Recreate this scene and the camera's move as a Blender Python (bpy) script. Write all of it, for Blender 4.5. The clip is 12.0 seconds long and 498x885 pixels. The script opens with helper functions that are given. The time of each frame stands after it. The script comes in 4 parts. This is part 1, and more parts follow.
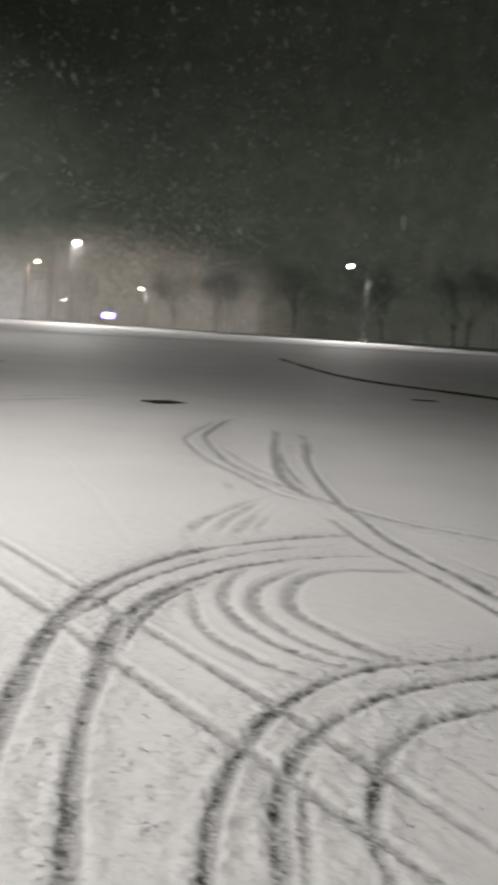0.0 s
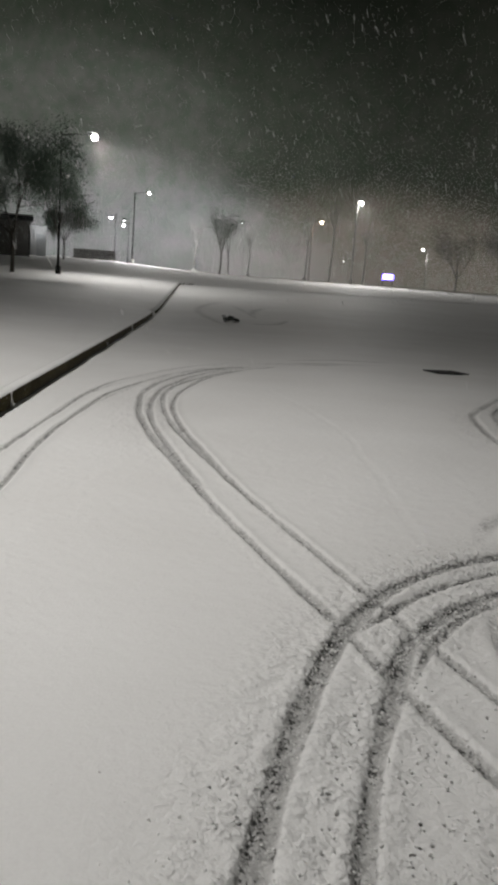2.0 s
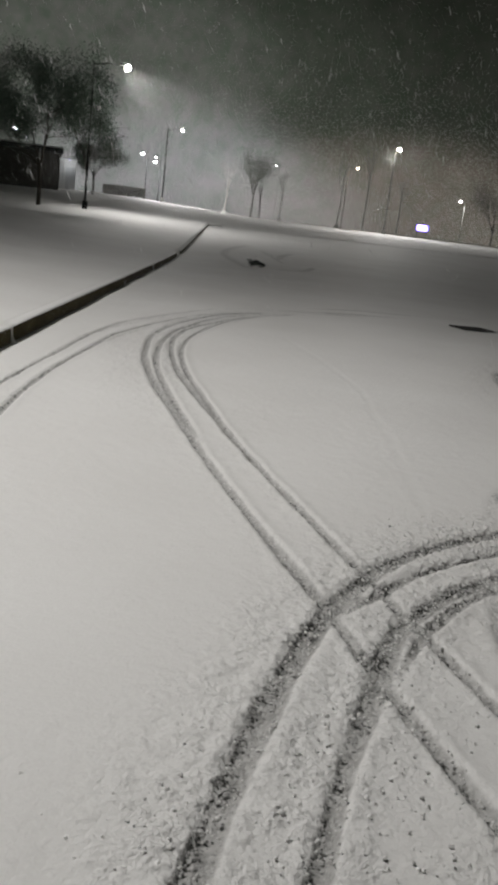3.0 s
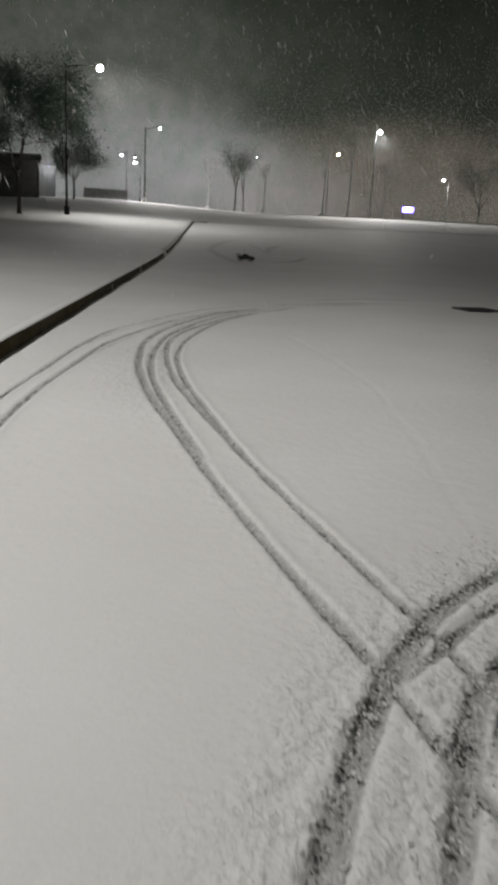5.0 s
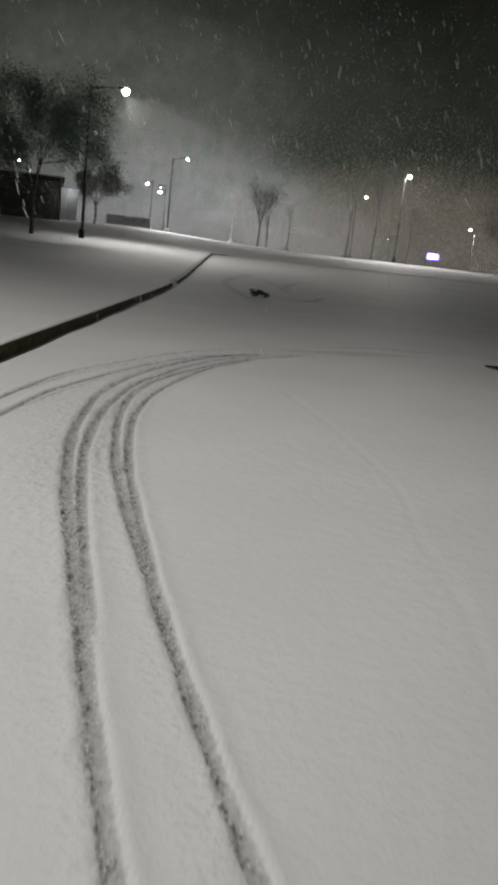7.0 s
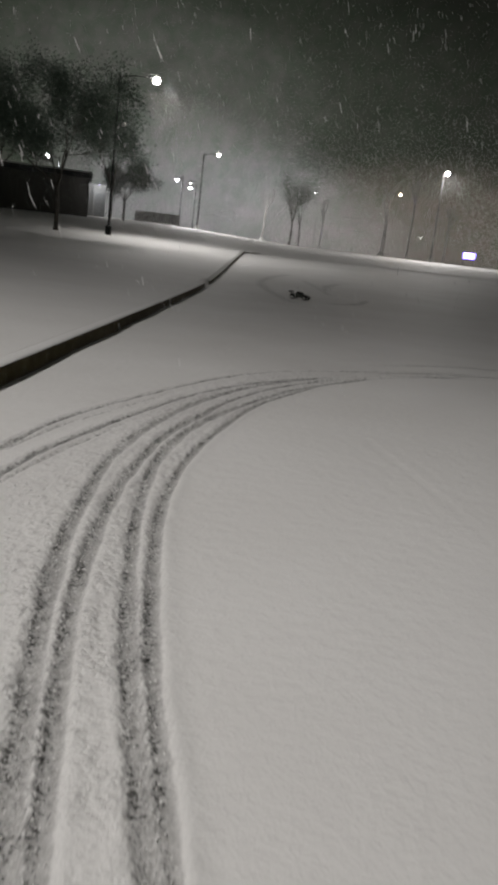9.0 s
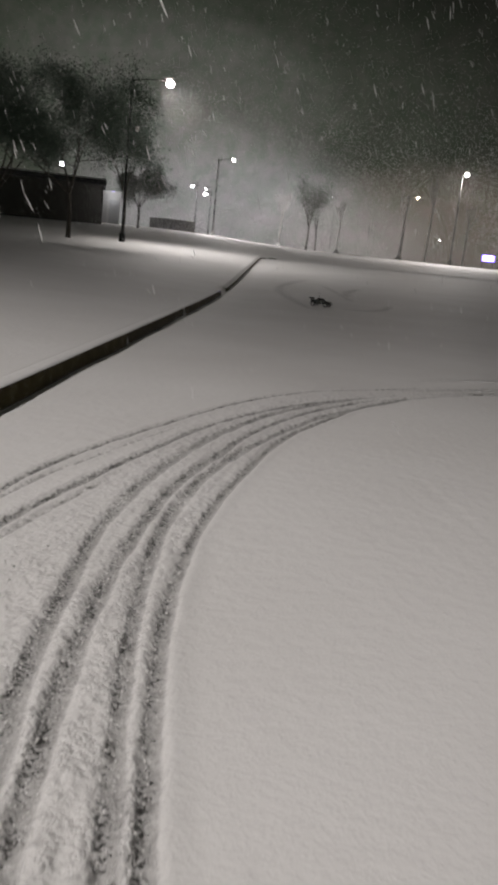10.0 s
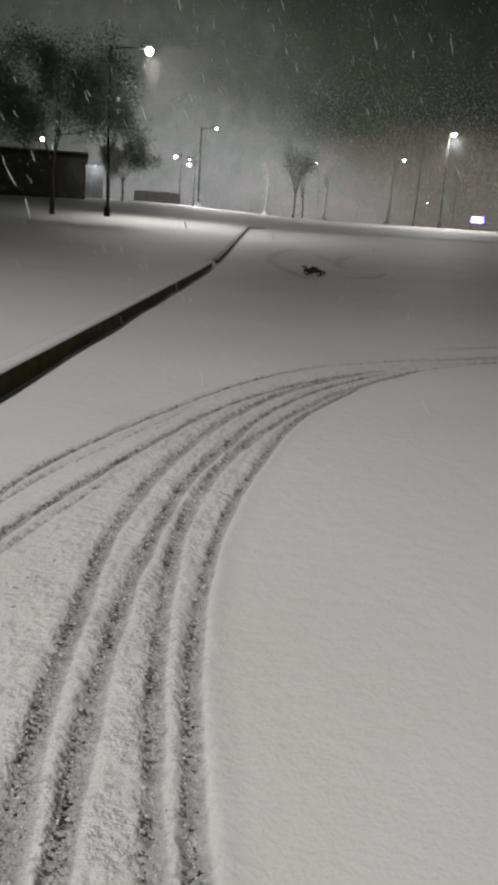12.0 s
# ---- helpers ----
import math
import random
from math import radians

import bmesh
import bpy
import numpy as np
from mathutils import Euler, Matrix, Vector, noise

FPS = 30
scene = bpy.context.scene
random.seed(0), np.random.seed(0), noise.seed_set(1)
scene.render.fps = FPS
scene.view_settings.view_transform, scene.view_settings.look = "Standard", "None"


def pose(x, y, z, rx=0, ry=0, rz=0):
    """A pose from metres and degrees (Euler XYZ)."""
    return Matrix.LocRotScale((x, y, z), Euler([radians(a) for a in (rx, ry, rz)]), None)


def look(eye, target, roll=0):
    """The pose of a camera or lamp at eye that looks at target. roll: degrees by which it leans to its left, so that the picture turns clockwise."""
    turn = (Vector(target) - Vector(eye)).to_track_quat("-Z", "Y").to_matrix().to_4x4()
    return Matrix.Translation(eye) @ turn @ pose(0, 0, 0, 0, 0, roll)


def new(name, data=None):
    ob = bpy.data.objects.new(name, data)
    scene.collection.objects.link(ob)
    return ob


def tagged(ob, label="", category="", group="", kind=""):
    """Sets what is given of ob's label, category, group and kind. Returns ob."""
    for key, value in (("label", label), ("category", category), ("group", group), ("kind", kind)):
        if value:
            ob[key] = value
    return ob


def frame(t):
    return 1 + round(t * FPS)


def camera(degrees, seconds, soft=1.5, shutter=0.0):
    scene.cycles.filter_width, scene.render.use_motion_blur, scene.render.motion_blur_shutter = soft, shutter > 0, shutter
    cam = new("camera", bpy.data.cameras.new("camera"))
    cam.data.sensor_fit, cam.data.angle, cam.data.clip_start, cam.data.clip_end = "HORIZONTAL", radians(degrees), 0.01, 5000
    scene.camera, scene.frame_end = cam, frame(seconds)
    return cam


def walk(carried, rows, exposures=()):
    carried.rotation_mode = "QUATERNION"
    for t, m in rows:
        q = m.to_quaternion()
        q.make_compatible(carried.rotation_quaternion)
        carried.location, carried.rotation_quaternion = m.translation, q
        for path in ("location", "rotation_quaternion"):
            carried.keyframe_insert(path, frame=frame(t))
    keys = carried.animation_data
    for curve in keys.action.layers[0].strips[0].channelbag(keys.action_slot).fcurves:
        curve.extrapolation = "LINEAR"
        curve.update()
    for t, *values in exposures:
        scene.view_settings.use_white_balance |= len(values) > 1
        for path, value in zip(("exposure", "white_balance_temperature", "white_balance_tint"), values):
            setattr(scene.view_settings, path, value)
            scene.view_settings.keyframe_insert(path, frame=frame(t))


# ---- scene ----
cam = camera(33.0, 12.0, soft=3.9, shutter=0.4)
PATH = [
    (0, (0.154, -0.02, 1.463), (1.295, 1.605, 1.227), 3.4),
    (0.5, (0.054, 0.168, 1.558), (0.86, 1.979, 1.293), 3.8),
    (1, (0.143, 0.18, 1.555), (0.855, 2.032, 1.303), 4.9),
    (1.5, (0.245, 0.261, 1.542), (0.88, 2.131, 1.228), 4.9),
    (2, (0.232, 0.519, 1.544), (0.803, 2.4, 1.177), 4.3),
    (2.5, (0.359, 0.72, 1.523), (0.898, 2.6, 1.105), 5.6),
    (2.7, (0.432, 0.791, 1.521), (0.962, 2.662, 1.051), 6.2),
    (4.3, (0.601, 1.115, 1.455), (1.148, 2.969, 0.942), 9.7),
    (4.5, (0.562, 1.099, 1.524), (1.101, 2.953, 1.003), 7.4),
    (5, (0.598, 1.56, 1.491), (1.123, 3.422, 0.983), 2.9),
    (5.5, (0.81, 2.073, 1.488), (1.316, 3.943, 0.993), 2.9),
    (6, (1.011, 2.592, 1.468), (1.499, 4.479, 1.02), 5.2),
    (6.5, (1.268, 3.171, 1.43), (1.777, 5.056, 0.997), 5.6),
    (7, (1.487, 3.777, 1.413), (1.985, 5.665, 0.983), 6.5),
    (7.2, (1.511, 4.101, 1.369), (2.003, 5.99, 0.934), 7.0),
    (8.8, (1.714, 6.21, 1.33), (2.165, 8.11, 0.901), 7.0),
    (9, (1.745, 6.414, 1.377), (2.183, 8.315, 0.936), 6.8),
    (9.5, (1.823, 7.091, 1.366), (2.24, 8.997, 0.929), 6.9),
    (10, (1.919, 7.649, 1.359), (2.316, 9.561, 0.926), 6.0),
    (10.5, (1.957, 7.951, 1.373), (2.339, 9.866, 0.941), 5.4),
    (11, (1.901, 8.073, 1.367), (2.275, 9.988, 0.925), 4.8),
    (11.5, (1.873, 8.107, 1.349), (2.25, 10.012, 0.873), 4.5),
    (12, (1.874, 8.1, 1.343), (2.288, 9.993, 0.846), 3.9),
]
LIGHTER = [(0, 0.8, 6500, 11.5), (0.5, 0.5, 6640, 13.5), (1.0, 0.25, 6500, 12), (1.5, 0.12, 6500, 10), (2.5, 0.1, 6500, 10), (4.5, 0.0, 6500, 10), (6.5, -0.1, 6500, 9.5), (7.2, -0.08, 6500, 9.5), (9.0, -0.06, 6560, 11.5), (9.5, 0.02, 6560, 12), (10.2, 0.10, 6680, 15), (11.0, 0.08, 6560, 11.5), (12.0, 0.13, 6500, 10.5)]
walk(cam, [(t, look(eye, target, roll)) for t, eye, target, roll in PATH], exposures=LIGHTER)

# ---------------------------------------------------------------- sky glow of a snowy night
world = bpy.data.worlds.new("night_sky")
scene.world = world
world.use_nodes = True
SKY_LOW, SKY_MID, SKY_HIGH, SKY_POWER = (0.025, 0.0264, 0.0222, 1), (0.0172, 0.0196, 0.0156, 1), (0.0046, 0.0055, 0.0041, 1), 1.0
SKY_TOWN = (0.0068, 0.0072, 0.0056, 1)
SKY_LAMP, SKY_HALO = (0.088, 0.088, 0.090, 1), (0.036, 0.036, 0.035, 1)
SKY_HAZE, SKY_EAST, SKY_GLOW = (0.134, 0.134, 0.148, 1), (0.088, 0.073, 0.060, 1), (0.0230, 0.0268, 0.0208, 1)


def build_world():
    nt = world.node_tree
    nt.nodes.clear()
    out = nt.nodes.new("ShaderNodeOutputWorld")
    bg = nt.nodes.new("ShaderNodeBackground")
    tc = nt.nodes.new("ShaderNodeTexCoord")
    sep = nt.nodes.new("ShaderNodeSeparateXYZ")
    nt.links.new(tc.outputs["Generated"], sep.inputs[0])
    ramp = nt.nodes.new("ShaderNodeValToRGB")
    ramp.color_ramp.interpolation = "EASE"
    e = ramp.color_ramp.elements
    e[0].position, e[0].color = 0.0, SKY_LOW
    e[1].position, e[1].color = 0.32, SKY_HIGH
    mid = ramp.color_ramp.elements.new(0.11)
    mid.color = SKY_MID
    nt.links.new(sep.outputs["Z"], ramp.inputs[0])
    # lamp-lit haze and lamp halos, painted into the sky as low, wide lobes
    colour = ramp.outputs[0]
    squash = nt.nodes.new("ShaderNodeVectorMath")
    squash.operation = "MULTIPLY"
    squash.inputs[1].default_value = (1, 1, 2.3)
    nt.links.new(tc.outputs["Generated"], squash.inputs[0])
    unit = nt.nodes.new("ShaderNodeVectorMath")
    unit.operation = "NORMALIZE"
    nt.links.new(squash.outputs[0], unit.inputs[0])
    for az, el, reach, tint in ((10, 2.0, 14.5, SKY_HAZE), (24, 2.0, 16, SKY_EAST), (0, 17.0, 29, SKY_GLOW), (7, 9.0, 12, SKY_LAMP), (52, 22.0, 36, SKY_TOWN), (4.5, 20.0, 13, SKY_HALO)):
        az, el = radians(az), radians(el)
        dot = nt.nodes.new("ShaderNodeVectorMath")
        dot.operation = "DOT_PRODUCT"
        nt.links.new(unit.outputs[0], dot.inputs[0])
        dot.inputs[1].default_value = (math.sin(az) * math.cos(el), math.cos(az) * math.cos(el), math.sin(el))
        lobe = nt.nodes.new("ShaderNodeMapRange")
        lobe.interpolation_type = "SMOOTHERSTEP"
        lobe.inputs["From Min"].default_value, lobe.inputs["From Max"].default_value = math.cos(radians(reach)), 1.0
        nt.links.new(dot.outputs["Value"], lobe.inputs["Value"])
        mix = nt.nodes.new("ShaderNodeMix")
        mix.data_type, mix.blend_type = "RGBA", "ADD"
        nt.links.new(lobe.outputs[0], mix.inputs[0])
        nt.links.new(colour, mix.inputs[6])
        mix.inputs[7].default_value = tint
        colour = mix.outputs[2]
    nz = nt.nodes.new("ShaderNodeTexNoise")
    nz.inputs["Scale"].default_value, nz.inputs["Detail"].default_value = 34.0, 8.0
    nt.links.new(tc.outputs["Generated"], nz.inputs["Vector"])
    cloud = nt.nodes.new("ShaderNodeMapRange")
    cloud.inputs["To Min"].default_value, cloud.inputs["To Max"].default_value = 0.72 * SKY_POWER, 1.28 * SKY_POWER
    nt.links.new(nz.outputs["Fac"], cloud.inputs["Value"])
    fine = nt.nodes.new("ShaderNodeTexNoise")
    fine.inputs["Scale"].default_value, fine.inputs["Detail"].default_value, fine.inputs["Roughness"].default_value = 75.0, 5.0, 0.7
    nt.links.new(tc.outputs["Generated"], fine.inputs["Vector"])
    hue = nt.nodes.new("ShaderNodeValToRGB")
    hue.color_ramp.elements[0].position, hue.color_ramp.elements[0].color = 0.36, (0.82, 0.91, 0.82, 1)
    hue.color_ramp.elements[1].position, hue.color_ramp.elements[1].color = 0.64, (1.16, 1.08, 1.12, 1)
    nt.links.new(fine.outputs["Fac"], hue.inputs[0])
    mottle = nt.nodes.new("ShaderNodeMix")
    mottle.data_type, mottle.blend_type = "RGBA", "MULTIPLY"
    mottle.inputs[0].default_value = 1.0
    nt.links.new(colour, mottle.inputs[6])
    nt.links.new(hue.outputs[0], mottle.inputs[7])
    colour = mottle.outputs[2]
    nt.links.new(colour, bg.inputs["Color"])
    nt.links.new(cloud.outputs[0], bg.inputs["Strength"])
    nt.links.new(bg.outputs[0], out.inputs[0])


build_world()

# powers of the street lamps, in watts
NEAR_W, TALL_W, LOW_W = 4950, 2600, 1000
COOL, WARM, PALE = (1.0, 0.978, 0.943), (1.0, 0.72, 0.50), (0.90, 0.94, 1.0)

# ---------------------------------------------------------------- the lie of the land
KX, KY, VX, VY = 1.71, 15.94, 0.2321, 0.9727
LOT_V, LOT_R = 49.3, 1.2


def to_uv(x, y):
    """u: metres from the kerb face into the lot, v: metres along the kerb."""
    dx, dy = x - KX, y - KY
    return dx * VY - dy * VX, dx * VX + dy * VY


def to_xy(u, v):
    return KX + u * VY + v * VX, KY - u * VX + v * VY


def soft(s, k):
    return k * np.logaddexp(0, s / k)


def lot_z(x, y):
    s = y - 35 + 0.35 * (x - 7)
    return 0.043 * soft(s, 2.5) - 0.013 * soft(s - 29, 6) - 0.03 * soft(s - 77, 5)


def beyond_kerb(u, v):
    qu, qv = -u + LOT_R, v - LOT_V + LOT_R
    return np.hypot(np.maximum(qu, 0), np.maximum(qv, 0)) + np.minimum(np.maximum(qu, qv), 0) - LOT_R


def ground_z(x, y):
    u, v = to_uv(x, y)
    d = beyond_kerb(u, v)
    rise = 0.181 - 0.14 * np.clip((u - 0.5) / 2, 0, 1) * np.clip((v - 40) / 5, 0, 1)
    gentle = 0.03 + 0.12 * np.clip(1 - (np.abs(v - 19.55) - 0.75) / 0.3, 0, 1) * (u < 5)
    step = rise * np.clip((d - 0.03) / gentle, 0, 1)
    return lot_z(x, y) + step + 0.052 * np.clip(-u, 0, 12)


def gz(x, y):
    return float(ground_z(np.float64(x), np.float64(y)))


# ---------------------------------------------------------------- materials
def material(name):
    m = bpy.data.materials.new(name)
    m.use_nodes = True
    return m, m.node_tree, m.node_tree.nodes["Principled BSDF"]


def noise_node(nt, scale, detail=4.0, rough=0.55, vec=None):
    n = nt.nodes.new("ShaderNodeTexNoise")
    n.inputs["Scale"].default_value, n.inputs["Detail"].default_value, n.inputs["Roughness"].default_value = scale, detail, rough
    if vec:
        nt.links.new(vec, n.inputs["Vector"])
    return n


def span(nt, src, a, b, c, d):
    n = nt.nodes.new("ShaderNodeMapRange")
    n.inputs["From Min"].default_value, n.inputs["From Max"].default_value = a, b
    n.inputs["To Min"].default_value, n.inputs["To Max"].default_value = c, d
    nt.links.new(src, n.inputs["Value"])
    return n.outputs[0]


def blend(nt, fac, a, b):
    n = nt.nodes.new("ShaderNodeMix")
    n.data_type = "RGBA"
    if isinstance(fac, float):
        n.inputs[0].default_value = fac
    else:
        nt.links.new(fac, n.inputs[0])
    for i, c in ((6, a), (7, b)):
        if isinstance(c, tuple):
            n.inputs[i].default_value = (*c, 1)
        else:
            nt.links.new(c, n.inputs[i])
    return n.outputs[2]


def calc(nt, op, a, b):
    n = nt.nodes.new("ShaderNodeMath")
    n.operation = op
    for i, c in ((0, a), (1, b)):
        if isinstance(c, (int, float)):
            n.inputs[i].default_value = c
        else:
            nt.links.new(c, n.inputs[i])
    return n.outputs[0]


def bump(nt, bsdf, height, strength, distance):
    n = nt.nodes.new("ShaderNodeBump")
    n.inputs["Strength"].default_value, n.inputs["Distance"].default_value = strength, distance
    nt.links.new(height, n.inputs["Height"])
    nt.links.new(n.outputs[0], bsdf.inputs["Normal"])


def plain(name, dark, light, rough=0.6, metal=0.0, scale=8.0, relief=0.15, depth=0.01):
    """A mottled surface between two colours, with fine relief."""
    m, nt, b = material(name)
    tc = nt.nodes.new("ShaderNodeTexCoord")
    big = noise_node(nt, scale, 5.0, 0.6, tc.outputs["Object"])
    fine = noise_node(nt, scale * 9, 3.0, 0.6, tc.outputs["Object"])
    f = calc(nt, "ADD", calc(nt, "MULTIPLY", big.outputs["Fac"], 0.65), calc(nt, "MULTIPLY", fine.outputs["Fac"], 0.35))
    nt.links.new(blend(nt, span(nt, f, 0.3, 0.7, 0, 1), dark, light), b.inputs["Base Color"])
    nt.links.new(span(nt, fine.outputs["Fac"], 0.2, 0.8, max(rough - 0.12, 0.05), min(rough + 0.12, 1)), b.inputs["Roughness"])
    b.inputs["Metallic"].default_value = metal
    if relief:
        bump(nt, b, fine.outputs["Fac"], relief, depth)
    return m


def snow_ground_material():
    m, nt, b = material("trodden_snow")
    geo = nt.nodes.new("ShaderNodeNewGeometry")
    pos = geo.outputs["Position"]
    attr = []
    for name in ("rut", "spatter", "side"):
        a = nt.nodes.new("ShaderNodeAttribute")
        a.attribute_name = name
        attr.append(a.outputs["Fac"])
    rut, spat, side = attr
    big = noise_node(nt, 0.35, 4, 0.55, pos)
    lump = noise_node(nt, 14, 4, 0.6, pos)
    grain = noise_node(nt, 75, 3, 0.6, pos)
    crumb = noise_node(nt, 30, 3, 0.65, pos)
    # fresh snow
    snow = blend(nt, span(nt, big.outputs["Fac"], 0.3, 0.7, 0, 1), (0.76, 0.75, 0.735), (0.84, 0.835, 0.825))
    snow = blend(nt, span(nt, grain.outputs["Fac"], 0.35, 0.75, 0.0, 0.35), snow, (0.70, 0.69, 0.68))
    # grey crumbs thrown out of the ruts
    crumbs = calc(nt, "MULTIPLY", spat, span(nt, crumb.outputs["Fac"], 0.53, 0.66, 0, 1))
    snow = blend(nt, calc(nt, "MULTIPLY", crumbs, 0.6), snow, (0.45, 0.445, 0.435))
    # pressed grey slush in the ruts, torn open to black asphalt in patches along the outer edge
    clod = noise_node(nt, 62, 4, 0.72, pos)
    patch = noise_node(nt, 5.5, 3, 0.6, pos)
    smear = noise_node(nt, 24, 2, 0.5, pos)
    wet = blend(nt, span(nt, smear.outputs["Fac"], 0.3, 0.7, 0, 1), (0.40, 0.395, 0.385), (0.56, 0.555, 0.545))
    wet = blend(nt, span(nt, crumb.outputs["Fac"], 0.52, 0.70, 0, 0.55), wet, (0.24, 0.236, 0.228))
    torn = calc(nt, "ADD", clod.outputs["Fac"], calc(nt, "MULTIPLY", span(nt, side, -0.7, 0.9, -1.0, 1.0), 0.085))
    torn = calc(nt, "ADD", torn, calc(nt, "MULTIPLY", calc(nt, "SUBTRACT", patch.outputs["Fac"], 0.5), 0.42))
    wet = blend(nt, span(nt, torn, 0.555, 0.61, 0, 1), wet, (0.030, 0.029, 0.026))
    light = span(nt, calc(nt, "SUBTRACT", grain.outputs["Fac"], calc(nt, "MULTIPLY", side, 0.03)), 0.58, 0.68, 0, 0.8)
    wet = blend(nt, light, wet, (0.68, 0.675, 0.66))
    ragged = calc(nt, "MULTIPLY", calc(nt, "SUBTRACT", crumb.outputs["Fac"], 0.5), span(nt, side, -0.6, 0.6, 0.2, 1.7))
    edge = calc(nt, "ADD", rut, ragged)
    mask = span(nt, edge, 0.22, 0.5, 0, 1)
    mask = calc(nt, "MULTIPLY", mask, span(nt, rut, 0.02, 0.12, 0, 1))
    mask = calc(nt, "MULTIPLY", mask, span(nt, rut, 0.1, 0.75, 0.4, 1.0))
    nt.links.new(blend(nt, mask, snow, wet), b.inputs["Base Color"])
    nt.links.new(span(nt, mask, 0, 1, 0.75, 0.5), b.inputs["Roughness"])
    b.inputs["Specular IOR Level"].default_value = 0.25
    wave = noise_node(nt, 8.5, 3, 0.5, pos)
    lump_h = calc(nt, "ADD", calc(nt, "MULTIPLY", lump.outputs["Fac"], 0.45), calc(nt, "MULTIPLY", wave.outputs["Fac"], 0.75))
    h = calc(nt, "ADD", lump_h, calc(nt, "MULTIPLY", grain.outputs["Fac"], 0.22))
    rough = calc(nt, "MULTIPLY", crumb.outputs["Fac"], calc(nt, "ADD", calc(nt, "MULTIPLY", rut, 1.2), calc(nt, "ADD", calc(nt, "MULTIPLY", spat, span(nt, patch.outputs["Fac"], 0.42, 0.62, 1.0, 3.2)), 0.08)))
    bump(nt, b, calc(nt, "ADD", h, rough), 0.75, 0.016)
    return m


def flake_material():
    m, nt, b = material("snow_flake")
    nt.nodes.remove(b)
    out = nt.nodes["Material Output"]
    d = nt.nodes.new("ShaderNodeBsdfDiffuse")
    t = nt.nodes.new("ShaderNodeBsdfTranslucent")
    for n in (d, t):
        n.inputs["Color"].default_value = (0.9, 0.9, 0.9, 1)
    x = nt.nodes.new("ShaderNodeMixShader")
    x.inputs[0].default_value = 0.55
    nt.links.new(d.outputs[0], x.inputs[1])
    nt.links.new(t.outputs[0], x.inputs[2])
    nt.links.new(x.outputs[0], out.inputs[0])
    return m


def glowing(name, colour, strength):
    m, nt, b = material(name)
    b.inputs["Base Color"].default_value = (*colour, 1)
    b.inputs["Emission Color"].default_value = (*colour, 1)
    b.inputs["Emission Strength"].default_value = strength
    return m


def leaf_material():
    m, nt, b = material("winter_leaf")
    geo = nt.nodes.new("ShaderNodeNewGeometry")
    green = blend(nt, span(nt, geo.outputs["Random Per Island"], 0, 1, 0, 1), (0.062, 0.098, 0.070), (0.098, 0.136, 0.102))
    snowy = span(nt, geo.outputs["Random Per Island"], 0.9, 0.96, 0, 0.12)
    nt.links.new(blend(nt, snowy, green, (0.6, 0.61, 0.6)), b.inputs["Base Color"])
    b.inputs["Roughness"].default_value = 0.65
    return m


def kerb_material():
    m, nt, b = material("wet_kerb_concrete")
    geo = nt.nodes.new("ShaderNodeNewGeometry")
    info = nt.nodes.new("ShaderNodeObjectInfo")
    pos = geo.outputs["Position"]
    a, f = noise_node(nt, 3, 5, 0.6, pos), noise_node(nt, 60, 3, 0.6, pos)
    dark = blend(nt, span(nt, a.outputs["Fac"], 0.3, 0.7, 0, 1), (0.034, 0.027, 0.008), (0.074, 0.060, 0.024))
    dark = blend(nt, span(nt, info.outputs["Random"], 0, 1, 0.0, 0.35), dark, (0.022, 0.018, 0.008))
    stuck = calc(nt, "MULTIPLY", span(nt, f.outputs["Fac"], 0.63, 0.70, 0, 1), span(nt, a.outputs["Fac"], 0.46, 0.6, 0, 1))
    nt.links.new(blend(nt, stuck, dark, (0.6, 0.6, 0.59)), b.inputs["Base Color"])
    b.inputs["Roughness"].default_value = 0.7
    b.inputs["Specular IOR Level"].default_value = 0.02
    bump(nt, b, f.outputs["Fac"], 0.4, 0.006)
    return m


def brick_wall_material():
    m, nt, b = material("dark_brick_wall")
    tc = nt.nodes.new("ShaderNodeTexCoord")
    br = nt.nodes.new("ShaderNodeTexBrick")
    br.inputs["Scale"].default_value = 4.0
    br.inputs["Color1"].default_value, br.inputs["Color2"].default_value = (0.085, 0.084, 0.070, 1), (0.110, 0.106, 0.088, 1)
    br.inputs["Mortar"].default_value, br.inputs["Mortar Size"].default_value = (0.100, 0.094, 0.080, 1), 0.012
    nt.links.new(tc.outputs["Object"], br.inputs["Vector"])
    nt.links.new(br.outputs["Color"], b.inputs["Base Color"])
    b.inputs["Roughness"].default_value = 0.85
    bump(nt, b, br.outputs["Fac"], 0.3, 0.01)
    return m


M_SNOW = snow_ground_material()
M_CAP = plain("settled_snow", (0.74, 0.735, 0.72), (0.84, 0.835, 0.825), 0.75, 0, 9, 0.4, 0.01)
M_FLAKE = flake_material()
M_KERB = kerb_material()
M_STEEL = plain("grey_galvanised_steel", (0.10, 0.10, 0.10), (0.17, 0.17, 0.168), 0.6, 0.2, 5, 0.05)
# steel lightened in colour, as haze pales the distant poles
M_HAZED = plain("haze_paled_steel", (0.18, 0.18, 0.175), (0.27, 0.27, 0.26), 0.5, 0.2, 5, 0.05)
M_DARKPOLE = plain("dark_painted_steel", (0.009, 0.0095, 0.009), (0.020, 0.021, 0.020), 0.85, 0.0, 6, 0.05)
M_DARKPOLE.node_tree.nodes["Principled BSDF"].inputs["Specular IOR Level"].default_value = 0.2
M_CONC = plain("rough_concrete", (0.28, 0.275, 0.26), (0.42, 0.41, 0.39), 0.85, 0, 6, 0.4)
